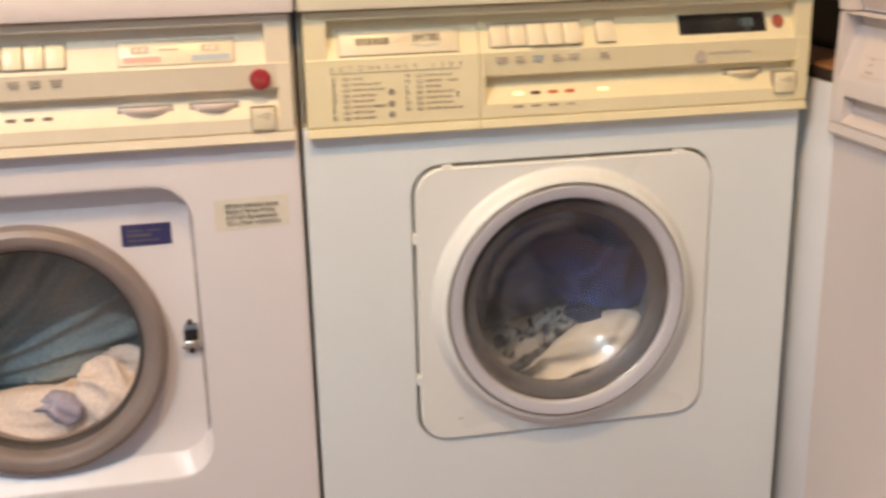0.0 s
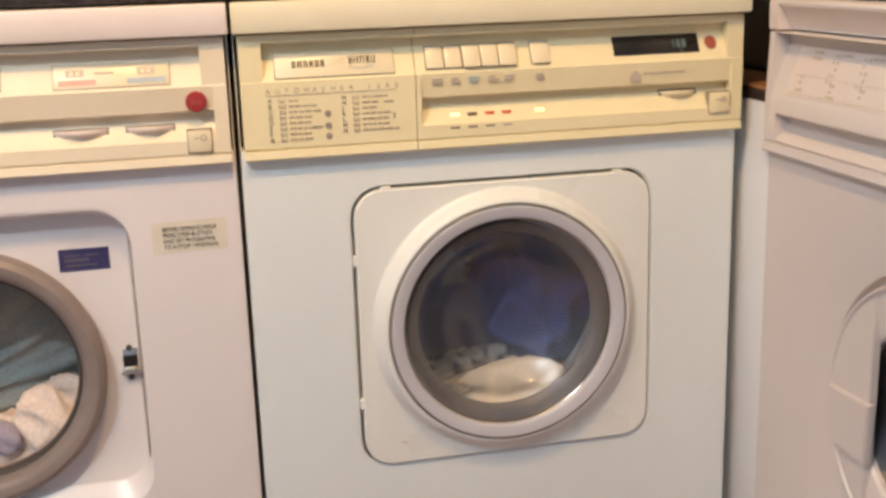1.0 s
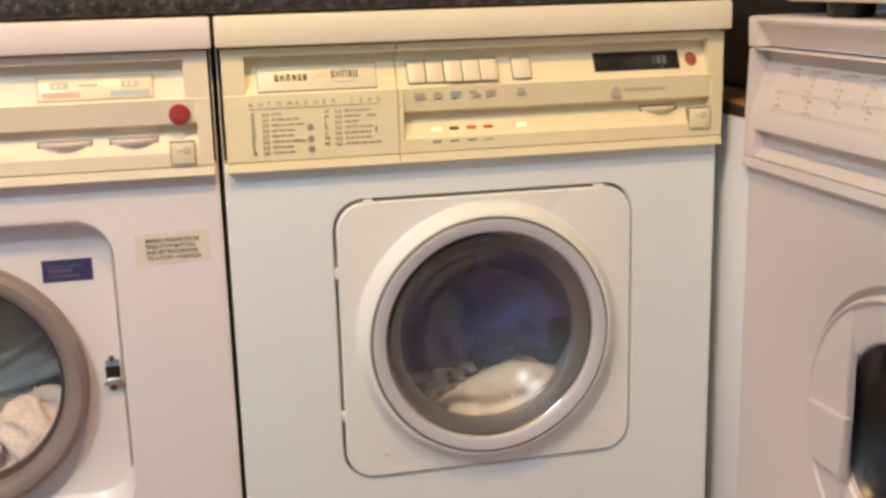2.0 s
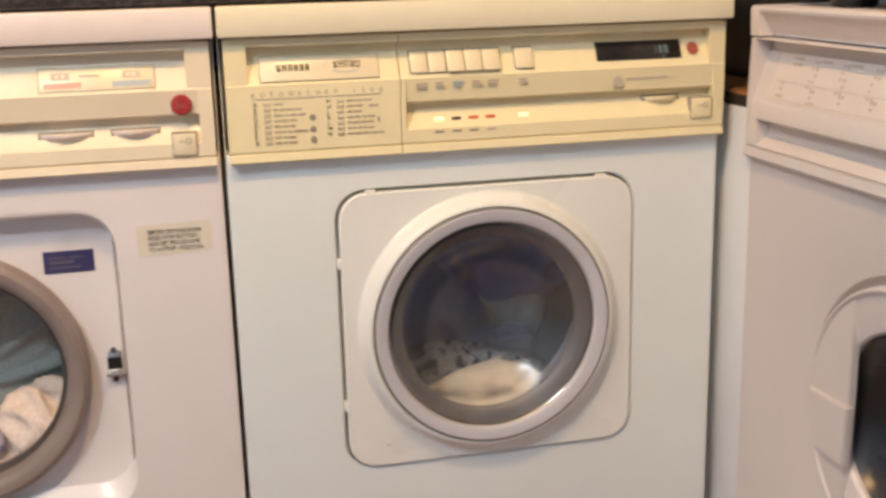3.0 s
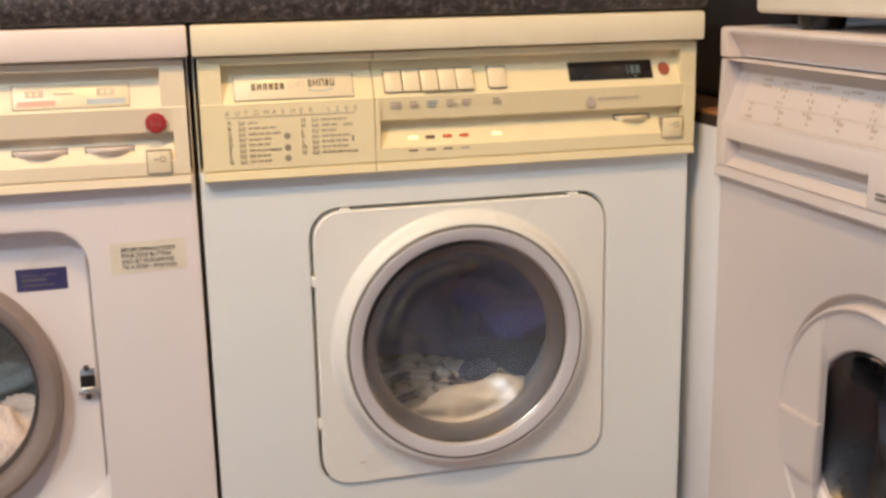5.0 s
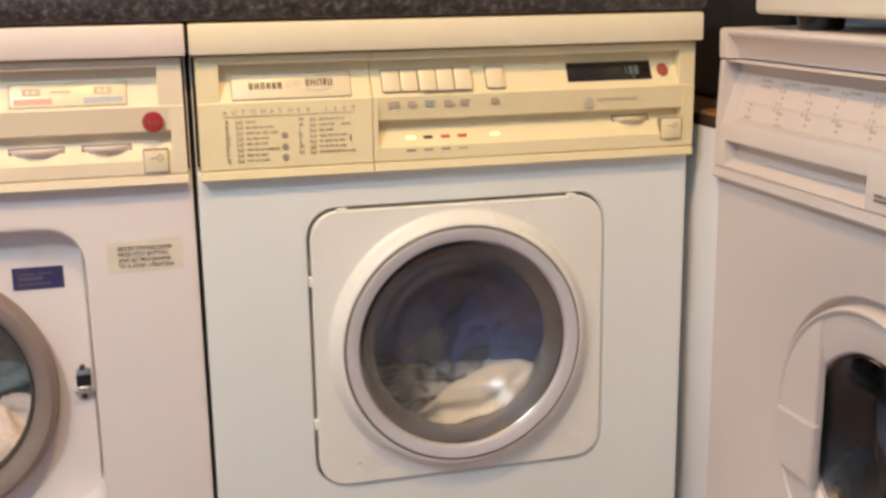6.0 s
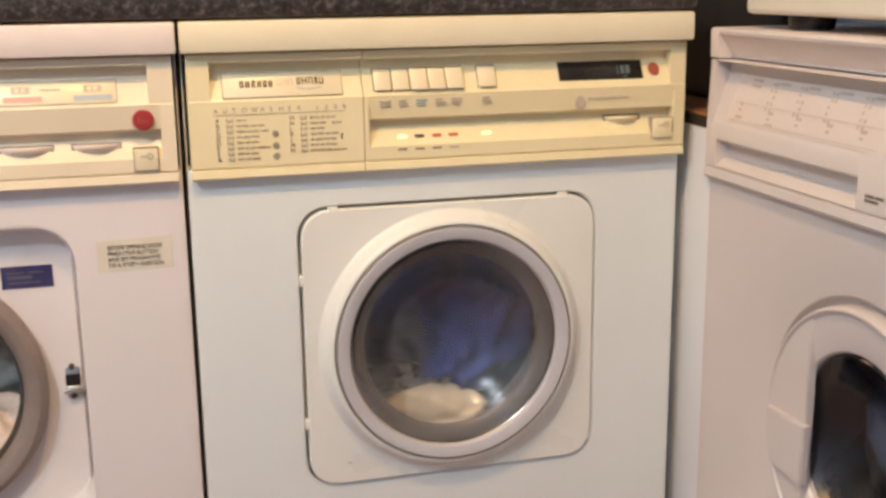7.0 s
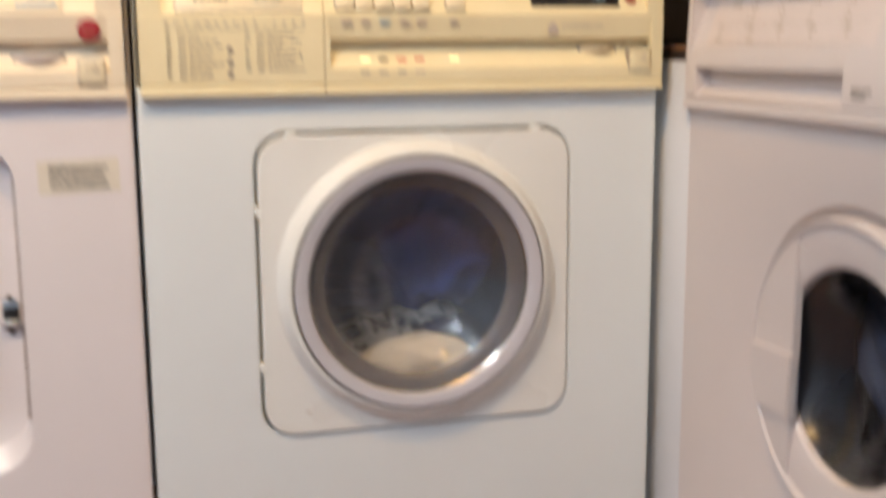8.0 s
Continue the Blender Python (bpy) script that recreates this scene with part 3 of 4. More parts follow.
    part("gasket", lathe([(0.1420, 0.030), (0.1290, 0.010), (0.1268, 0.0015), (0.1195, 0.0028), (0.1128, 0.0062), (0.1098, 0.0090), (0.1085, 0.0115), (0.1095, 0.0165), (0.1260, 0.0340), (0.1380, 0.050), (0.150, 0.085), (0.150, 0.03)], CX, CZ, 96), RUBBER, m, "grey rubber door gasket")
    for z in (0.553, 0.377):
        part("hinge_tab", box(0.1172, 0.1240, 0.0085, 0.02, z - 0.006, z + 0.006, 0.001), DOOR_WHITE, door)
    for x in (0.159, 0.4395):
        part("stop_tab", box(x - 0.006, x + 0.006, 0.0085, 0.02, 0.6325, 0.6380, 0.001), DOOR_WHITE, door)
    part("scuff", bars([(0.166, 0.3225, 0.005, 0.0016)], 0.0080), INK_PALE, door)

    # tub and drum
    part("tub", lathe([(0.150, 0.086), (0.262, 0.086), (0.262, 0.47), (0.0, 0.47)], CX, CZ, 64), UNLIT_BLACK, m)
    dm = bmesh.new()
    lathe([(0.140, 0.098), (0.150, 0.094), (0.238, 0.098), (0.238, 0.43), (0.21, 0.445), (0.0, 0.445)], 0, 0, 64, bm=dm)
    drum = part("drum", dm, STEEL, m, "perforated steel drum, turning")
    for k in range(3):
        a = radians(90 + 120 * k)
        li = bmesh.new()
        prism([(-0.022, -0.236), (-0.008, -0.180), (0.008, -0.180), (0.022, -0.236)], 0.11, 0.42, bm=li)
        for v in li.verts:
            q = Vector((v.co.y, v.co.x, v.co.z))
            v.co = Matrix.Rotation(a, 3, "Y") @ q
        part("lifter", li, STEEL, drum)
    holes = bmesh.new()
    for ring_r, cnt in ((0.05, 12), (0.09, 22), (0.13, 32), (0.17, 42), (0.205, 50)):
        for k in range(cnt):
            a = 2 * math.pi * k / cnt
            lathe([(0, 0.4440), (0.0035, 0.4440)], ring_r * math.cos(a), ring_r * math.sin(a), 8, bm=holes)
    tagged(part("perforations", holes, BLACK, drum), kind="stuff")
    drum.matrix_basis = pose(CX, 0, CZ)
    return m, drum


# ---- the machine with its door off the latch ----
GX, GZ = 0.2865, 0.4515


def open_machine():
    m = root("washing_machine", pose(-0.6005, 0, 0), "white washing machine standing open, cream control panel, laundry inside", "washing machine", "row of washing machines")
    c = (GX, GZ)
    outer = [(0.004, 0.06), (W - 0.0005, 0.06), (W - 0.0005, 0.6885), (0.004, 0.6885)]
    lip = rounded(0.099, 0.475, 0.284, 0.637, 0.042)
    lip2 = rounded(0.1005, 0.4742, 0.2860, 0.6350, 0.041)
    flo = rounded(0.104, 0.4722, 0.306, 0.629, 0.039)
    cabinet(m, ENAMEL_LEFT_CAST, 0.004, W - 0.0005, 0.815, [(outer, 0.05), (outer, 0.0145), ([(0.0047, 0.0607), (W - 0.0012, 0.0607), (W - 0.0012, 0.6878), (0.0047, 0.6878)], 0.0126), ([(0.0065, 0.0625), (W - 0.003, 0.0625), (W - 0.003, 0.6862), (0.0065, 0.6862)], 0.012), ([(0.0115, 0.0675), (W - 0.008, 0.0675), (W - 0.008, 0.6812), (0.0115, 0.6812)], 0.012), (rounded(0.095, 0.479, 0.280, 0.641, 0.046), 0.012), (lip, 0.012), (lip2, 0.0132), (flo, 0.0350), (rounded(0.107, 0.4690, 0.309, 0.627, 0.036), 0.0365), (circle(GX, GZ, 0.146), 0.037), (circle(GX, GZ, 0.143), 0.05)], c, outer)
    plinth(m, ENAMEL_LEFT_CAST, W)
    front_lid(m, LID_WHITE, W, 0.8165, 0.85)
    f = part("control_fascia", fascia([(0.004, 0.028, False, False), (0.028, 0.564, True, True), (0.564, 0.575, False, True), (0.575, 0.590, False, False)]), BEIGE_PALE, m)
    for k in range(4):
        x = 0.278 + k * 0.021
        b = part("push_button", tilted_block(x + 0.0006, x + 0.0203, 0.7695, 0.7922, 0.0046, "up", 0.0012), CREAM, f)
        part("button_gap", tilted_block(x - 0.0004, x + 0.0213, 0.7685, 0.7932, 0.0006, "up", 0), INK, b)
        part("button_caption", bars([(x + 0.003, 0.7560, 0.012, 0.0022), (x + 0.004, 0.7522, 0.010, 0.0022)], -0.0006), INK_PALE, f)
    ins = part("scale_insert", tilted_block(0.414, 0.5315, 0.7675, 0.7905, 0.0016, "up", 0.0012), CREAM, f)
    part("insert_outline", tilted_block(0.413, 0.5325, 0.7667, 0.7913, 0.0006, "up", 0), INK_PALE, ins)
    for x in (0.4265, 0.4985):
        part("scale_window", tilted_block(x, x + 0.0185, 0.7790, 0.7862, 0.0018, "up", 0), INK_FAINT, ins)
        for k in range(2):
            part("scale_digit", tilted_block(x + 0.004 + k * 0.006, x + 0.0075 + k * 0.006, 0.7808, 0.7844, 0.0021, "up", 0), CREAM, ins)
    part("red_bar", tilted_block(0.4185, 0.4565, 0.7705, 0.7760, 0.0019, "up", 0), PINK, ins, "red printed bar")
    part("blue_bar", tilted_block(0.4880, 0.5275, 0.7705, 0.7760, 0.0019, "up", 0), BLUE_GREY, ins, "blue-grey printed bar")
    part("scale_caption", on_slope(bars([(0.455, 0.7815, 0.020, 0.0016)], 0), "up", 0.0020), INK_PALE, ins)
    bd = part("round_badge", lathe([(0, -0.0030), (0.006, -0.0029), (0.0098, -0.0024), (0.0112, -0.0010), (0.0115, 0.003), (0, 0.003)], 0.5570, 0.7475, 40), RED, f, "glossy red round badge")
    part("badge_mark", bars([(0.5515, 0.7440, 0.0016, 0.0075), (0.5548, 0.7440, 0.0014, 0.0045), (0.5577, 0.7440, 0.0014, 0.0045), (0.5531, 0.7471, 0.0017, 0.0012), (0.5606, 0.7440, 0.0014, 0.0045)], -0.0030), RED_DULL, bd)
    thumb_notch(0.4085, 0.4625, 0.7225, f, LID_WHITE)
    thumb_notch(0.4825, 0.5315, 0.7225, f, LID_WHITE)
    key_button(0.5450, 0.5700, 0.6935, 0.7170, f, CREAM, INK_PALE)
    for x in (0.300, 0.318, 0.3365):
        part("indicator_lamp", tilted_block(x - 0.005, x + 0.005, 0.7150, 0.7182, 0.0010, "low", 0.0004), LED_OFF, f)
    # stickers
    st = part("notice_sticker", box(0.4975, 0.5785, 0.0115, 0.01195, 0.5815, 0.6165), STICKER, m, "yellowed notice sticker")
    for v in st.data.vertices:
        v.co.z += (v.co.x - 0.538) * 0.03
    for k, (line, w) in enumerate((("BEFORE OPENING DOOR", 0.0585), ("PRESS STOP BUTTON", 0.0530), ("AND SET PROGRAMME", 0.0560), ("TO A STOP \u2022 POSITION", 0.0590))):
        part("notice_line", letters(line, 0.0064, 0.509, 0.0112, 0.6058 - k * 0.0066, w), INK_DARK, st, smooth=0)
    bp = part("blue_sticker", box(0.3945, 0.4485, 0.0360, 0.0366, 0.5640, 0.5890, 0.0), BLUE_PLATE, m, "small dark blue sticker")
    part("sticker_mark", bars([(0.4005, 0.5805, 0.018, 0.0018), (0.4220, 0.5805, 0.016, 0.0018), (0.4005, 0.5745, 0.026, 0.0036), (0.4005, 0.5690, 0.034, 0.0022)], 0.0360), BLUE_GREY_DIM, bp)
    # thin brown strip imitating the shaded edge of the recess
    part("edge_shade_line", box(0.4694, 0.4716, 0.0336, 0.0362, 0.325, 0.605, 0.0006), EDGE_SHADE, m, "thin brown strip imitating shade at the recess edge")
    # latch
    lt = part("latch_plate", box(0.4520, 0.4675, 0.0345, 0.0372, 0.437, 0.468, 0.0006), CHROME, m, "bright metal latch plate")
    part("latch_hole", box(0.4515, 0.4675, 0.0335, 0.0346, 0.4465, 0.4600), BLACK, lt)
    part("strike_lip", box(0.4490, 0.4710, 0.0270, 0.0345, 0.4395, 0.4440, 0.001), CHROME, lt)
    for z in (0.4690, 0.4345):
        part("screw", disc_plate(0.4590, z, 0.0034, 0.0325, 0.036, 0.0008, 16), RUBBER, lt)
    # gasket and drum
    part("gasket", lathe([(0.1465, 0.038), (0.1472, 0.026), (0.1450, 0.017), (0.1390, 0.013), (0.1310, 0.0135), (0.1245, 0.018), (0.1205, 0.027), (0.1190, 0.042), (0.1200, 0.060), (0.1230, 0.075), (0.1350, 0.085)], GX, GZ, 96), GASKET, m, "worn taupe rubber gasket")
    part("gasket_lip", lathe([(0.1195, 0.030), (0.1165, 0.033), (0.1150, 0.040), (0.1168, 0.046), (0.1200, 0.044)], GX, GZ, 96, closed=True), RUBBER, m)
    part("tub", lathe([(0.135, 0.086), (0.262, 0.086), (0.262, 0.47), (0.0, 0.47)], GX, GZ, 64), UNLIT_BLACK, m)
    part("drum", lathe([(0.128, 0.096), (0.140, 0.092), (0.238, 0.098), (0.238, 0.43), (0.21, 0.445), (0.0, 0.445)], GX, GZ, 64), STEEL, m)
    return m


# ---- the machine in the corner ----
RX, RZ = 0.314, 0.426


def corner_machine():
    m = root("washing_machine", pose(0.612, -0.033, 0, 0, 0, -90), "white front-loading washing machine with white control panel, in the corner", "washing machine", "machine round the corner")
    c = (RX, RZ)
    h, ft = 0.796, 0.668
    o0 = rounded(0.0, W, 0.06, ft, 0.002, 3)
    o1 = rounded(0.0003, W - 0.0003, 0.0603, ft - 0.0003, 0.002, 3)
    o2 = rounded(0.0008, W - 0.0008, 0.0608, ft - 0.0008, 0.002, 3)
    corners = [(0.001, 0.061), (W - 0.001, 0.061), (W - 0.001, ft - 0.001), (0.001, ft - 0.001)]
    dish = [(0.1592, 0.0003), (0.1585, 0.0012), (0.1566, 0.0095), (0.1530, 0.012), (0.1480, 0.012), (0.1480, 0.03)]
    cabinet(m, ENAMEL_CORNER_CAST, 0.0, W, h, [(o0, 0.05), (o0, 0.0010), (o1, 0.0004), (o2, 0.0), (rounded(0.008, W - 0.008, 0.068, ft - 0.008, 0.002, 3), 0.0), (circle(RX, RZ, 0.1600), 0.0)] + [(circle(RX, RZ, r), y) for r, y in dish], c, corners)
    plinth(m, ENAMEL_CORNER_CAST, W)
    # lid with a finger recess along its front
    def lid_prof(rec):
        p = [(0.56, 0.832), (-0.002, 0.832), (-0.0055, 0.8308), (-0.0068, 0.828)]
        p += [(-0.0055, 0.8245), (-0.002, 0.8225), (0.0145, 0.7995)] if rec else [(-0.0062, 0.8000)]
        return p + [(0.014, 0.7975), (0.56, 0.7975)] if rec else p + [(-0.0055, 0.7975), (0.56, 0.7975)]
    lid = prism(lid_prof(False), 0.0, 0.018)
    prism(lid_prof(True), 0.018, W - 0.018, bm=lid)
    prism(lid_prof(False), W - 0.018, W, bm=lid)
    part("lid", lid, LID_WHITE, m)
    # fascia: a sloped scale above, a drawer grip below
    def prof(up, low):
        p = [(0.03, 0.7955), (-0.0040, 0.7955), (-0.0055, 0.7945)]
        p += [(0.0135, 0.7935), (0.0145, 0.7820), (-0.0065, 0.7235), (-0.0085, 0.7205)] if up else [(-0.0085, 0.7205)]
        p += [(-0.0090, 0.7045), (-0.0080, 0.7030), (0.0075, 0.7020), (0.0075, 0.6850), (-0.0070, 0.6740), (-0.0090, 0.6725)] if low else [(-0.0090, 0.6725)]
        return p + [(-0.0065, 0.6715), (-0.0065, 0.6705), (-0.0095, 0.6695), (-0.0110, 0.6600), (-0.0095, 0.6575), (-0.004, 0.6560), (0.03, 0.6560)]
    fb = bmesh.new()
    for x0, x1, up, low in ((0.002, 0.012, False, False), (0.012, 0.026, True, False), (0.026, 0.2985, True, True), (0.2985, 0.580, True, False), (0.580, W - 0.002, False, False)):
        prism(prof(up, low), x0, x1, bm=fb)
    f = part("control_fascia", fb, ENAMEL_CORNER_CAST, m)
    yy = lambda z: -0.0065 + (z - 0.7235) / 0.0585 * 0.021
    # printed programme table
    tab = box(0.040, 0.335, 0, 0.0012, 0.7270, 0.7800)
    for v in tab.verts:
        v.co.y = yy(v.co.z) - (0.0006 if v.co.y < 0.0006 else -0.0006)
    sc = part("programme_card", tab, LID_WHITE, f, "pale card printed with a programme table")
    rng = random.Random(8)
    def on(rows, name, mat):
        for row in rows:
            b = bars([row], 0)
            for v in b.verts:
                v.co.y = yy(v.co.z) - 0.0010 + v.co.y * 0.3
            part(name, b, mat, sc)
    for k, x in enumerate((0.070, 0.125, 0.180, 0.235, 0.290)):
        on([(x, 0.7745, 0.020, 0.0028)], "table_heading", INK_FAINT)
        if k == 0:
            on([(x, 0.7680, 0.020, 0.0028)], "table_heading", INK_FAINT)
            on([(x - 0.010, 0.7470, 0.006, 0.0026), (x - 0.010, 0.7410, 0.006, 0.0026), (x - 0.012, 0.7330, 0.014, 0.0028)], "table_entry", INK_FAINT)
        else:
            rows = []
            for j in range(5):
                if rng.random() < 0.95:
                    rows.append((x - 0.014 + rng.uniform(0, 0.002), 0.7730 - j * 0.0068, 0.0035, 0.0030))
                if rng.random() < 0.9:
                    rows.append((x - 0.006, 0.7725 - j * 0.0068, 0.0042, 0.0034))
            on(rows, "table_entry", INK_FAINT)
            on([(x - 0.004, 0.7425, 0.010, 0.0034), (x - 0.003, 0.7365, 0.006, 0.0028)] + ([(x - 0.004, 0.7310, 0.016, 0.0028)] if k == 1 else []), "table_entry", INK_FAINT)
        on([(x - 0.022, 0.7495, 0.050, 0.0006)], "table_rule", INK_FAINT)
        on([(x - 0.022, 0.7300, 0.050, 0.0006)], "table_rule", INK_FAINT)
    part("drawer_caption", bars([(0.312, 0.6870, 0.014, 0.0028), (0.328, 0.6870, 0.012, 0.0028), (0.312, 0.6825, 0.020, 0.0028)], -0.0091), INK, f)
    # door: dished ring, a flat cheek with its pull, smoked glass
    dp = [(0.1490, 0.016), (0.1490, -0.002), (0.1482, -0.0075), (0.1464, -0.0105), (0.1444, -0.0105), (0.1420, -0.0075), (0.1400, -0.0058), (0.1200, -0.0048), (0.1035, 0.0000), (0.1012, 0.0030), (0.1008, 0.014)]
    door = part("door", lathe(dp, RX, RZ, 96), ENAMEL_CORNER_CAST, m)
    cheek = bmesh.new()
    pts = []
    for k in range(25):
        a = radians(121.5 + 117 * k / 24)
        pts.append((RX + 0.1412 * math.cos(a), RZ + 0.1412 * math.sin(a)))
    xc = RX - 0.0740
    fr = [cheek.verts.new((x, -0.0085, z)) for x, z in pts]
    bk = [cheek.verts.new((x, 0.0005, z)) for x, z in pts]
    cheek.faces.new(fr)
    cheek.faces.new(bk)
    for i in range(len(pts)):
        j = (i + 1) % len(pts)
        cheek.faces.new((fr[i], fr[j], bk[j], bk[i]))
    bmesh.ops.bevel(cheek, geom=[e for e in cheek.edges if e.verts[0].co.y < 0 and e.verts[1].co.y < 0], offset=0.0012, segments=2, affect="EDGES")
    part("door_cheek", cheek, ENAMEL_CORNER_CAST, door)
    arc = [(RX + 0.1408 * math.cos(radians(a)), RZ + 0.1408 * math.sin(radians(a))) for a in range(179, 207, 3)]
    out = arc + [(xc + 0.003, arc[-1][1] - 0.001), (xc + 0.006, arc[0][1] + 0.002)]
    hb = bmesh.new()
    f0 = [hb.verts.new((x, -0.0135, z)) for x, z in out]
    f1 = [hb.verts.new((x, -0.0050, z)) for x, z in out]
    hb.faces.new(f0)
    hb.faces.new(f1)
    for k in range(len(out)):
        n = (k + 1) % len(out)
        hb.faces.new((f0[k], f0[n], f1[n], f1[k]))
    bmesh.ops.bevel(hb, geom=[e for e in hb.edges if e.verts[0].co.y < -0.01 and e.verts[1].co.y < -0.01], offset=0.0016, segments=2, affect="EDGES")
    part("door_handle", hb, ENAMEL_CORNER_CAST, door, "white plastic pull handle")
    gp = [(0.1006, 0.0045), (0.0960, 0.0085), (0.0885, 0.0160), (0.0780, 0.0255), (0.0630, 0.0355), (0.0450, 0.0445), (0.0220, 0.0495), (0.0, 0.0510)]
    gi = [(max(r - 0.003, 0), y - 0.0030) for r, y in gp]
    g = part("door_glass", lathe(gp + gi[::-1], RX, RZ, 80, closed=True), GLASS_SMOKED, door, "dark bowl of door glass")
    g.visible_shadow = False
    # Gasket and drum are coloured near-black to imitate the unlit inside.
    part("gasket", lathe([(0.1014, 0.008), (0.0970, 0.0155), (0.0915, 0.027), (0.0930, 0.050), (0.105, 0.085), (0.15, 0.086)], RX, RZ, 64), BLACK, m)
    part("drum", lathe([(0.118, 0.096), (0.130, 0.092), (0.238, 0.098), (0.238, 0.43), (0.0, 0.445)], RX, RZ, 48), UNLIT_BLACK, m)
    return m


def top_appliance():
    """The white box standing on the corner machine."""
    m = root("white_appliance", pose(0.612, -0.033, 0.832, 0, 0, -90), "white boxy appliance on black rubber feet, on the corner machine", "appliance")
    part("casing", box(0.052, 0.56, 0.006, 0.40, 0.0165, 0.31, 0.006, 3), CASING, m)
    for x in (0.125, 0.49):
        for y in (0.045, 0.36):
            part("rubber_foot", lathe([(0, 0.0), (0.020, 0.0), (0.024, 0.002), (0.026, 0.0165), (0, 0.0165)], 0, 0, 24), BLACK, m).matrix_basis = Matrix.Translation((x, y, 0)) @ Matrix.Rotation(radians(90), 4, "X")


# ---- laundry ----
def garment(name, mat, size, seed, label, folds=5.0, detail=5):
    """A crumpled wad of cloth: a ball pressed to that size and thrown into folds."""
    bm = bmesh.new()
    bmesh.ops.create_icosphere(bm, subdivisions=detail, radius=1.0)
    off = Vector((seed * 7.3, seed * 3.1, seed * 5.7))
    for v in bm.verts:
        d = v.co.normalized()
        q = d * folds * 0.35 + off
        warp = noise.noise_vector(q) * 0.8
        ridge = 1 - abs(noise.noise(q * 1.3 + warp))
        fine = 1 - abs(noise.noise(d * folds * 0.9 + off + warp * 1.5))
        k = 0.62 + 0.34 * ridge ** 2 + 0.07 * fine ** 2 + 0.12 * noise.noise(d * 1.4 + off)
        v.co = Vector((d.x * size[0], d.y * size[1], d.z * size[2])) * k
    me = finish(bm, 0)
    me.shade_smooth()
    ob = part(name, me, mat)
    return tagged(ob, label, "laundry", "laundry in the drums")


def pleated(name, mat, r, seed, label):
    """A gathered sheet: a thick round pad whose face falls in pleats that fan out from its lower rim."""
    bm = bmesh.new()
    off = Vector((seed * 1.7, seed * 0.9, 0))
    rings, n = 30, 128
    for front in (True, False):
        prev = None
        for i in range(rings + 1):
            q = i / rings
            ring = []
            for k in range(n):
                a = 2 * math.pi * k / n
                x, z = r * q * math.cos(a), r * q * math.sin(a)
                if not front:
                    ring.append(bm.verts.new((x, 0.10 - 0.03 * q, z)))
                    continue
                # fan round a point below and to one side
                fx, fz = x + 0.13, z + 0.11
                ang, d = math.atan2(fz, fx), math.hypot(fx, fz)
                w = noise.noise(Vector((x * 14, z * 14, 0)) + off)
                fold = math.sin(ang * 27 + 2.2 * w + d * 6) + 0.5 * math.sin(ang * 58 + 3 * w)
                y = 0.018 * q ** 3 + 0.009 * w - 0.0034 * fold * min(1.0, d / 0.10) + 0.05 * max(0, -z)
                ring.append(bm.verts.new((x, y, z)))
            if prev:
                for k in range(n):
                    m = (k + 1) % n
                    bm.faces.new((prev[k], prev[m], ring[m], ring[k]))
            prev = ring
        rim = rim if not front else prev
        if not front:
            for k in range(n):
                m = (k + 1) % n
                bm.faces.new((rim[k], rim[m], prev[m], prev[k]))
    bmesh.ops.remove_doubles(bm, verts=bm.verts, dist=1e-6)
    return tagged(part(name, bm, mat, smooth=60), label, "laundry", "laundry in the drums")


room()
open_machine()
MACHINE, DRUM = running_machine()
corner_machine()
top_appliance()

# in the running machine, clear of the glass bowl
WHITE_TOWEL = garment("white_towel", TOWEL, (0.115, 0.045, 0.056), 3, "wet white towel tumbling against the door glass", 2.6)
NAVY_SHIRT = garment("navy_garment", NAVY, (0.140, 0.075, 0.115), 5, "dark navy garment tumbling in the drum", 3.2)
BLUE_SHIRT = garment("blue_garment", ROYAL, (0.085, 0.060, 0.115), 9, "royal blue garment tumbling in the drum", 3.2)
GREY_SHIRT = garment("grey_garment", GREY_BLUE, (0.075, 0.040, 0.060), 12, "pale grey-blue garment tumbling in the drum", 3.2)
DARK_SOCK = garment("dark_sock", INDIGO, (0.034, 0.018, 0.018), 15, "dark sock caught beside the white towel", 4.0, 4)
LACE = garment("flecked_garment", PATTERN, (0.125, 0.030, 0.032), 18, "pale garment with dark flecks above the towel", 4.0)
PALE_SHIRT = garment("pale_grey_garment", PALE_GREY, (0.045, 0.022, 0.085), 24, "pale grey-green garment flung round the drum", 3.0)
BACK_LOAD = garment("dark_trousers", NAVY, (0.230, 0.080, 0.200), 21, "dark wet trousers heaped in the drum", 3.2)

# in the open machine
LOAD_A = pleated("teal_sheet", SAGE, 0.150, 31, "grey-green sheet gathered in fanned pleats in the open drum")
LOAD_B = garment("cream_cloth", PALE_PINK, (0.058, 0.050, 0.060), 33, "pale cream cloth lying in the open drum", 2.4)
LOAD_C = garment("lilac_cloth", LILAC, (0.036, 0.030, 0.022), 35, "lilac cloth lying in the open drum", 1.8)
LOAD_D = garment("cream_towel", PALE_PINK, (0.140, 0.050, 0.045), 37, "cream towel lying in the open drum", 2.6)
LOAD_A.matrix_world = pose(-0.3140, 0.130, 0.478)
LOAD_B.matrix_world = pose(-0.232, 0.098, 0.362, 0, -30, 0)
LOAD_C.matrix_world = pose(-0.300, 0.080, 0.362, 0, 10, 0)
LOAD_D.matrix_world = pose(-0.335, 0.105, 0.335, 0, -8, 0)
LOAD_E = garment("laundry_bundle", GREY_BLUE, (0.060, 0.135, 0.135), 41, "dark grey-blue bundle behind the smoked glass", 3.2)
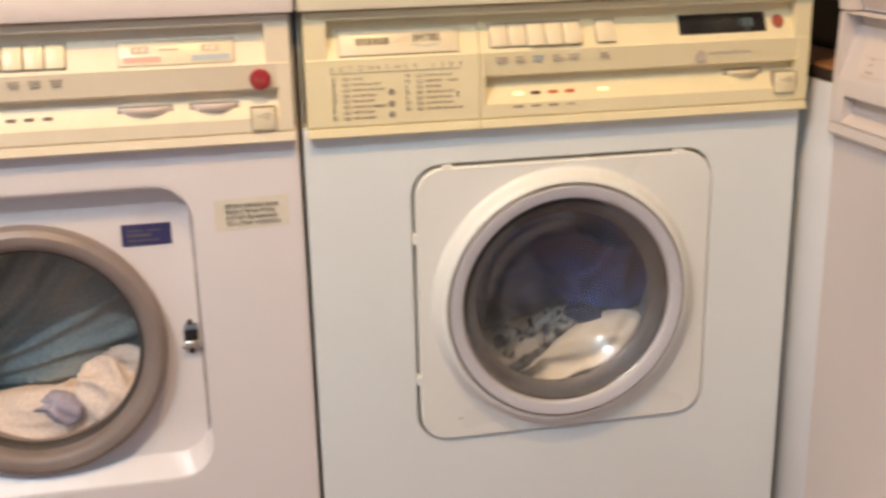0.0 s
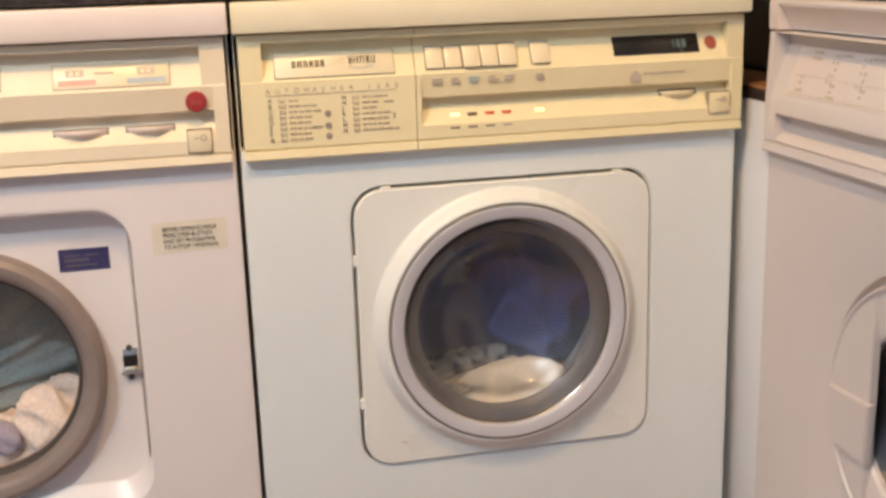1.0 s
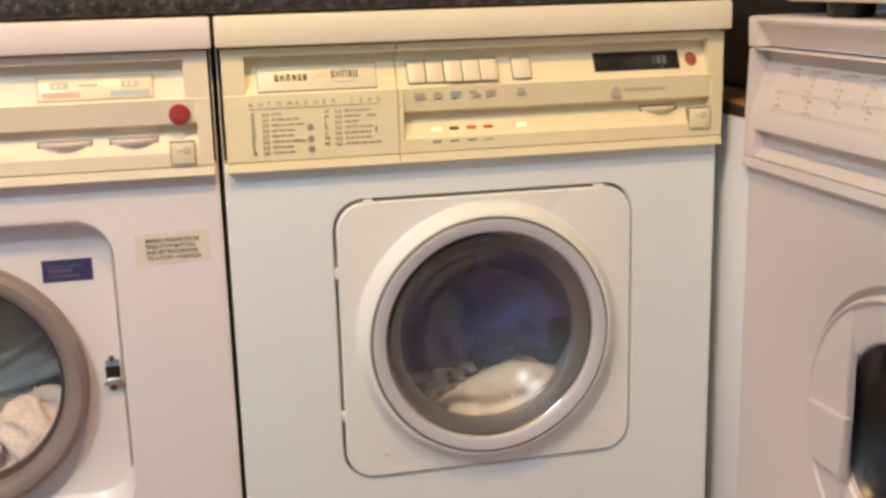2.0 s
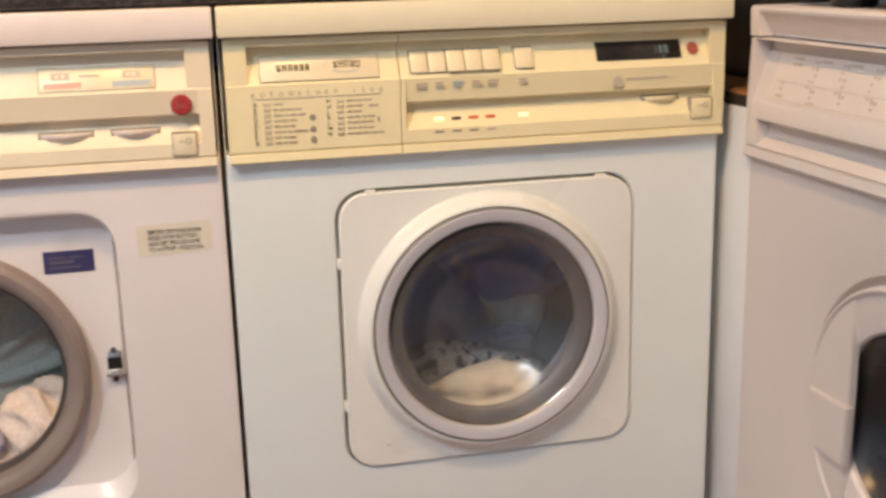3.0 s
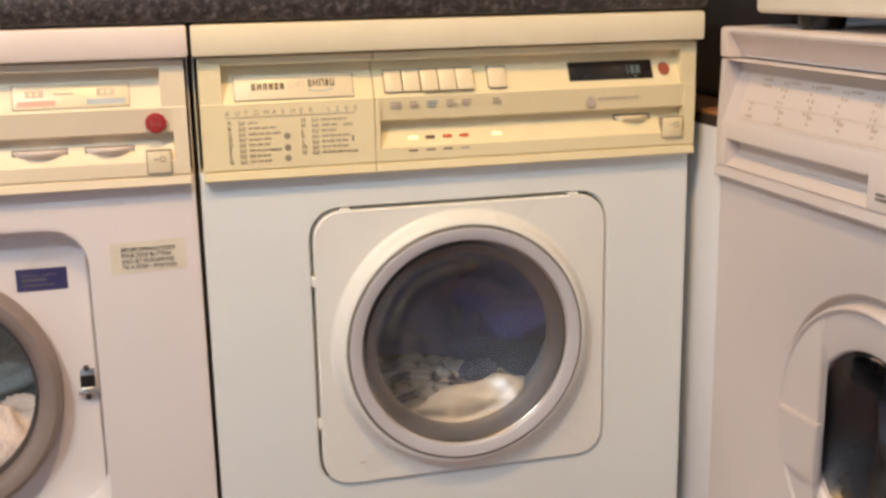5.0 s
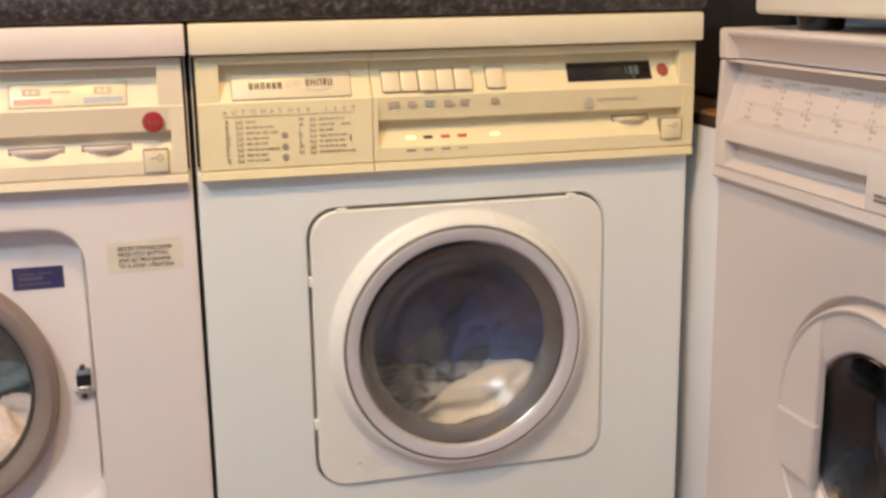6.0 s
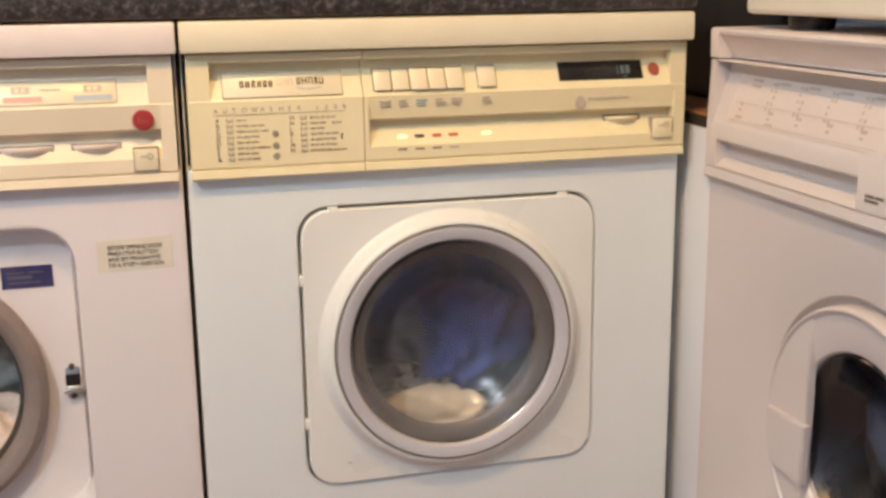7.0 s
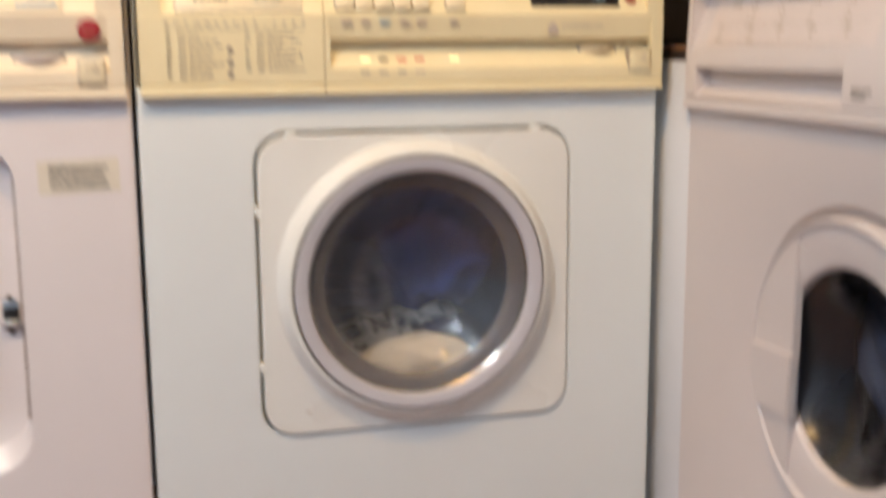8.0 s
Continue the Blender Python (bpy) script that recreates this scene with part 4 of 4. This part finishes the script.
LOAD_E.matrix_world = pose(0.612 + 0.130, -0.033 - RX, RZ, 20, 0, 0)


def motions():
    # the drum turns anticlockwise as seen from the door
    walk(DRUM, [(k * 0.25, pose(CX, 0, CZ, 0, -66 * k, 0)) for k in range(33)])

    def swing(ob, radius, depth, rows, lean=0.0):
        """Rows of (seconds, degrees from the drum's lowest point towards its rising side, radius factor, extra turn)."""
        out = []
        for t, a, k, turn in rows:
            f = radians(a)
            out.append((t, pose(CX + radius * k * math.sin(f), depth, CZ - radius * k * math.cos(f), 0, -a * 0.8 + lean + turn, 0)))
        walk(ob, out)

    swing(WHITE_TOWEL, 0.140, 0.120, [(0, 30, 1, 0), (0.2, 30, 1, 0), (0.5, 16, 1, 0), (1.0, 10, 1, 4), (1.5, 6, 1.02, 0), (1.7, 8, 1, 0), (2.2, 20, 0.98, 4), (2.8, 6, 1, 0), (3.5, 5, 1, 3), (4.5, 2, 1.05, 0), (5.2, 20, 1, 0), (5.8, 30, 0.96, 0), (6.2, 14, 1.02, 0), (6.5, 2, 1.08, 0), (7.0, -4, 1.02, 0), (7.5, 0, 1.02, 2), (8.0, 4, 1.0, 0)])

    def tumble(ob, centre, rx, rz, depth, period, phase, spin):
        """Rounds of being lifted on one side and falling on the other."""
        rows = []
        for k in range(81):
            t = k * 0.1
            a = 2 * math.pi * (t / period + phase)
            rows.append((t, pose(centre[0] + rx * math.sin(a), depth + 0.010 * math.sin(2 * a), centre[1] - rz * math.cos(a), 12 * math.sin(a), -spin * t + 15 * math.sin(a), 8 * math.cos(a))))
        walk(ob, rows)

    tumble(NAVY_SHIRT, (CX - 0.02, CZ + 0.02), 0.035, 0.030, 0.190, 1.3, 0.35, 330)
    tumble(BLUE_SHIRT, (CX + 0.080, CZ + 0.025), 0.030, 0.045, 0.150, 1.2, 0.10, 200)
    tumble(GREY_SHIRT, (CX - 0.015, CZ + 0.035), 0.060, 0.065, 0.160, 1.1, 0.62, 380)
    tumble(DARK_SOCK, (CX + 0.055, CZ - 0.072), 0.014, 0.014, 0.122, 1.4, 0.30, 0)
    tumble(LACE, (CX - 0.012, CZ - 0.098), 0.020, 0.008, 0.132, 0.9, 0.80, 0)
    tumble(PALE_SHIRT, (CX - 0.005, CZ + 0.030), 0.075, 0.070, 0.150, 0.8, 0.45, 430)
    tumble(BACK_LOAD, (CX, CZ - 0.03), 0.015, 0.015, 0.310, 1.5, 0.0, 250)


motions()
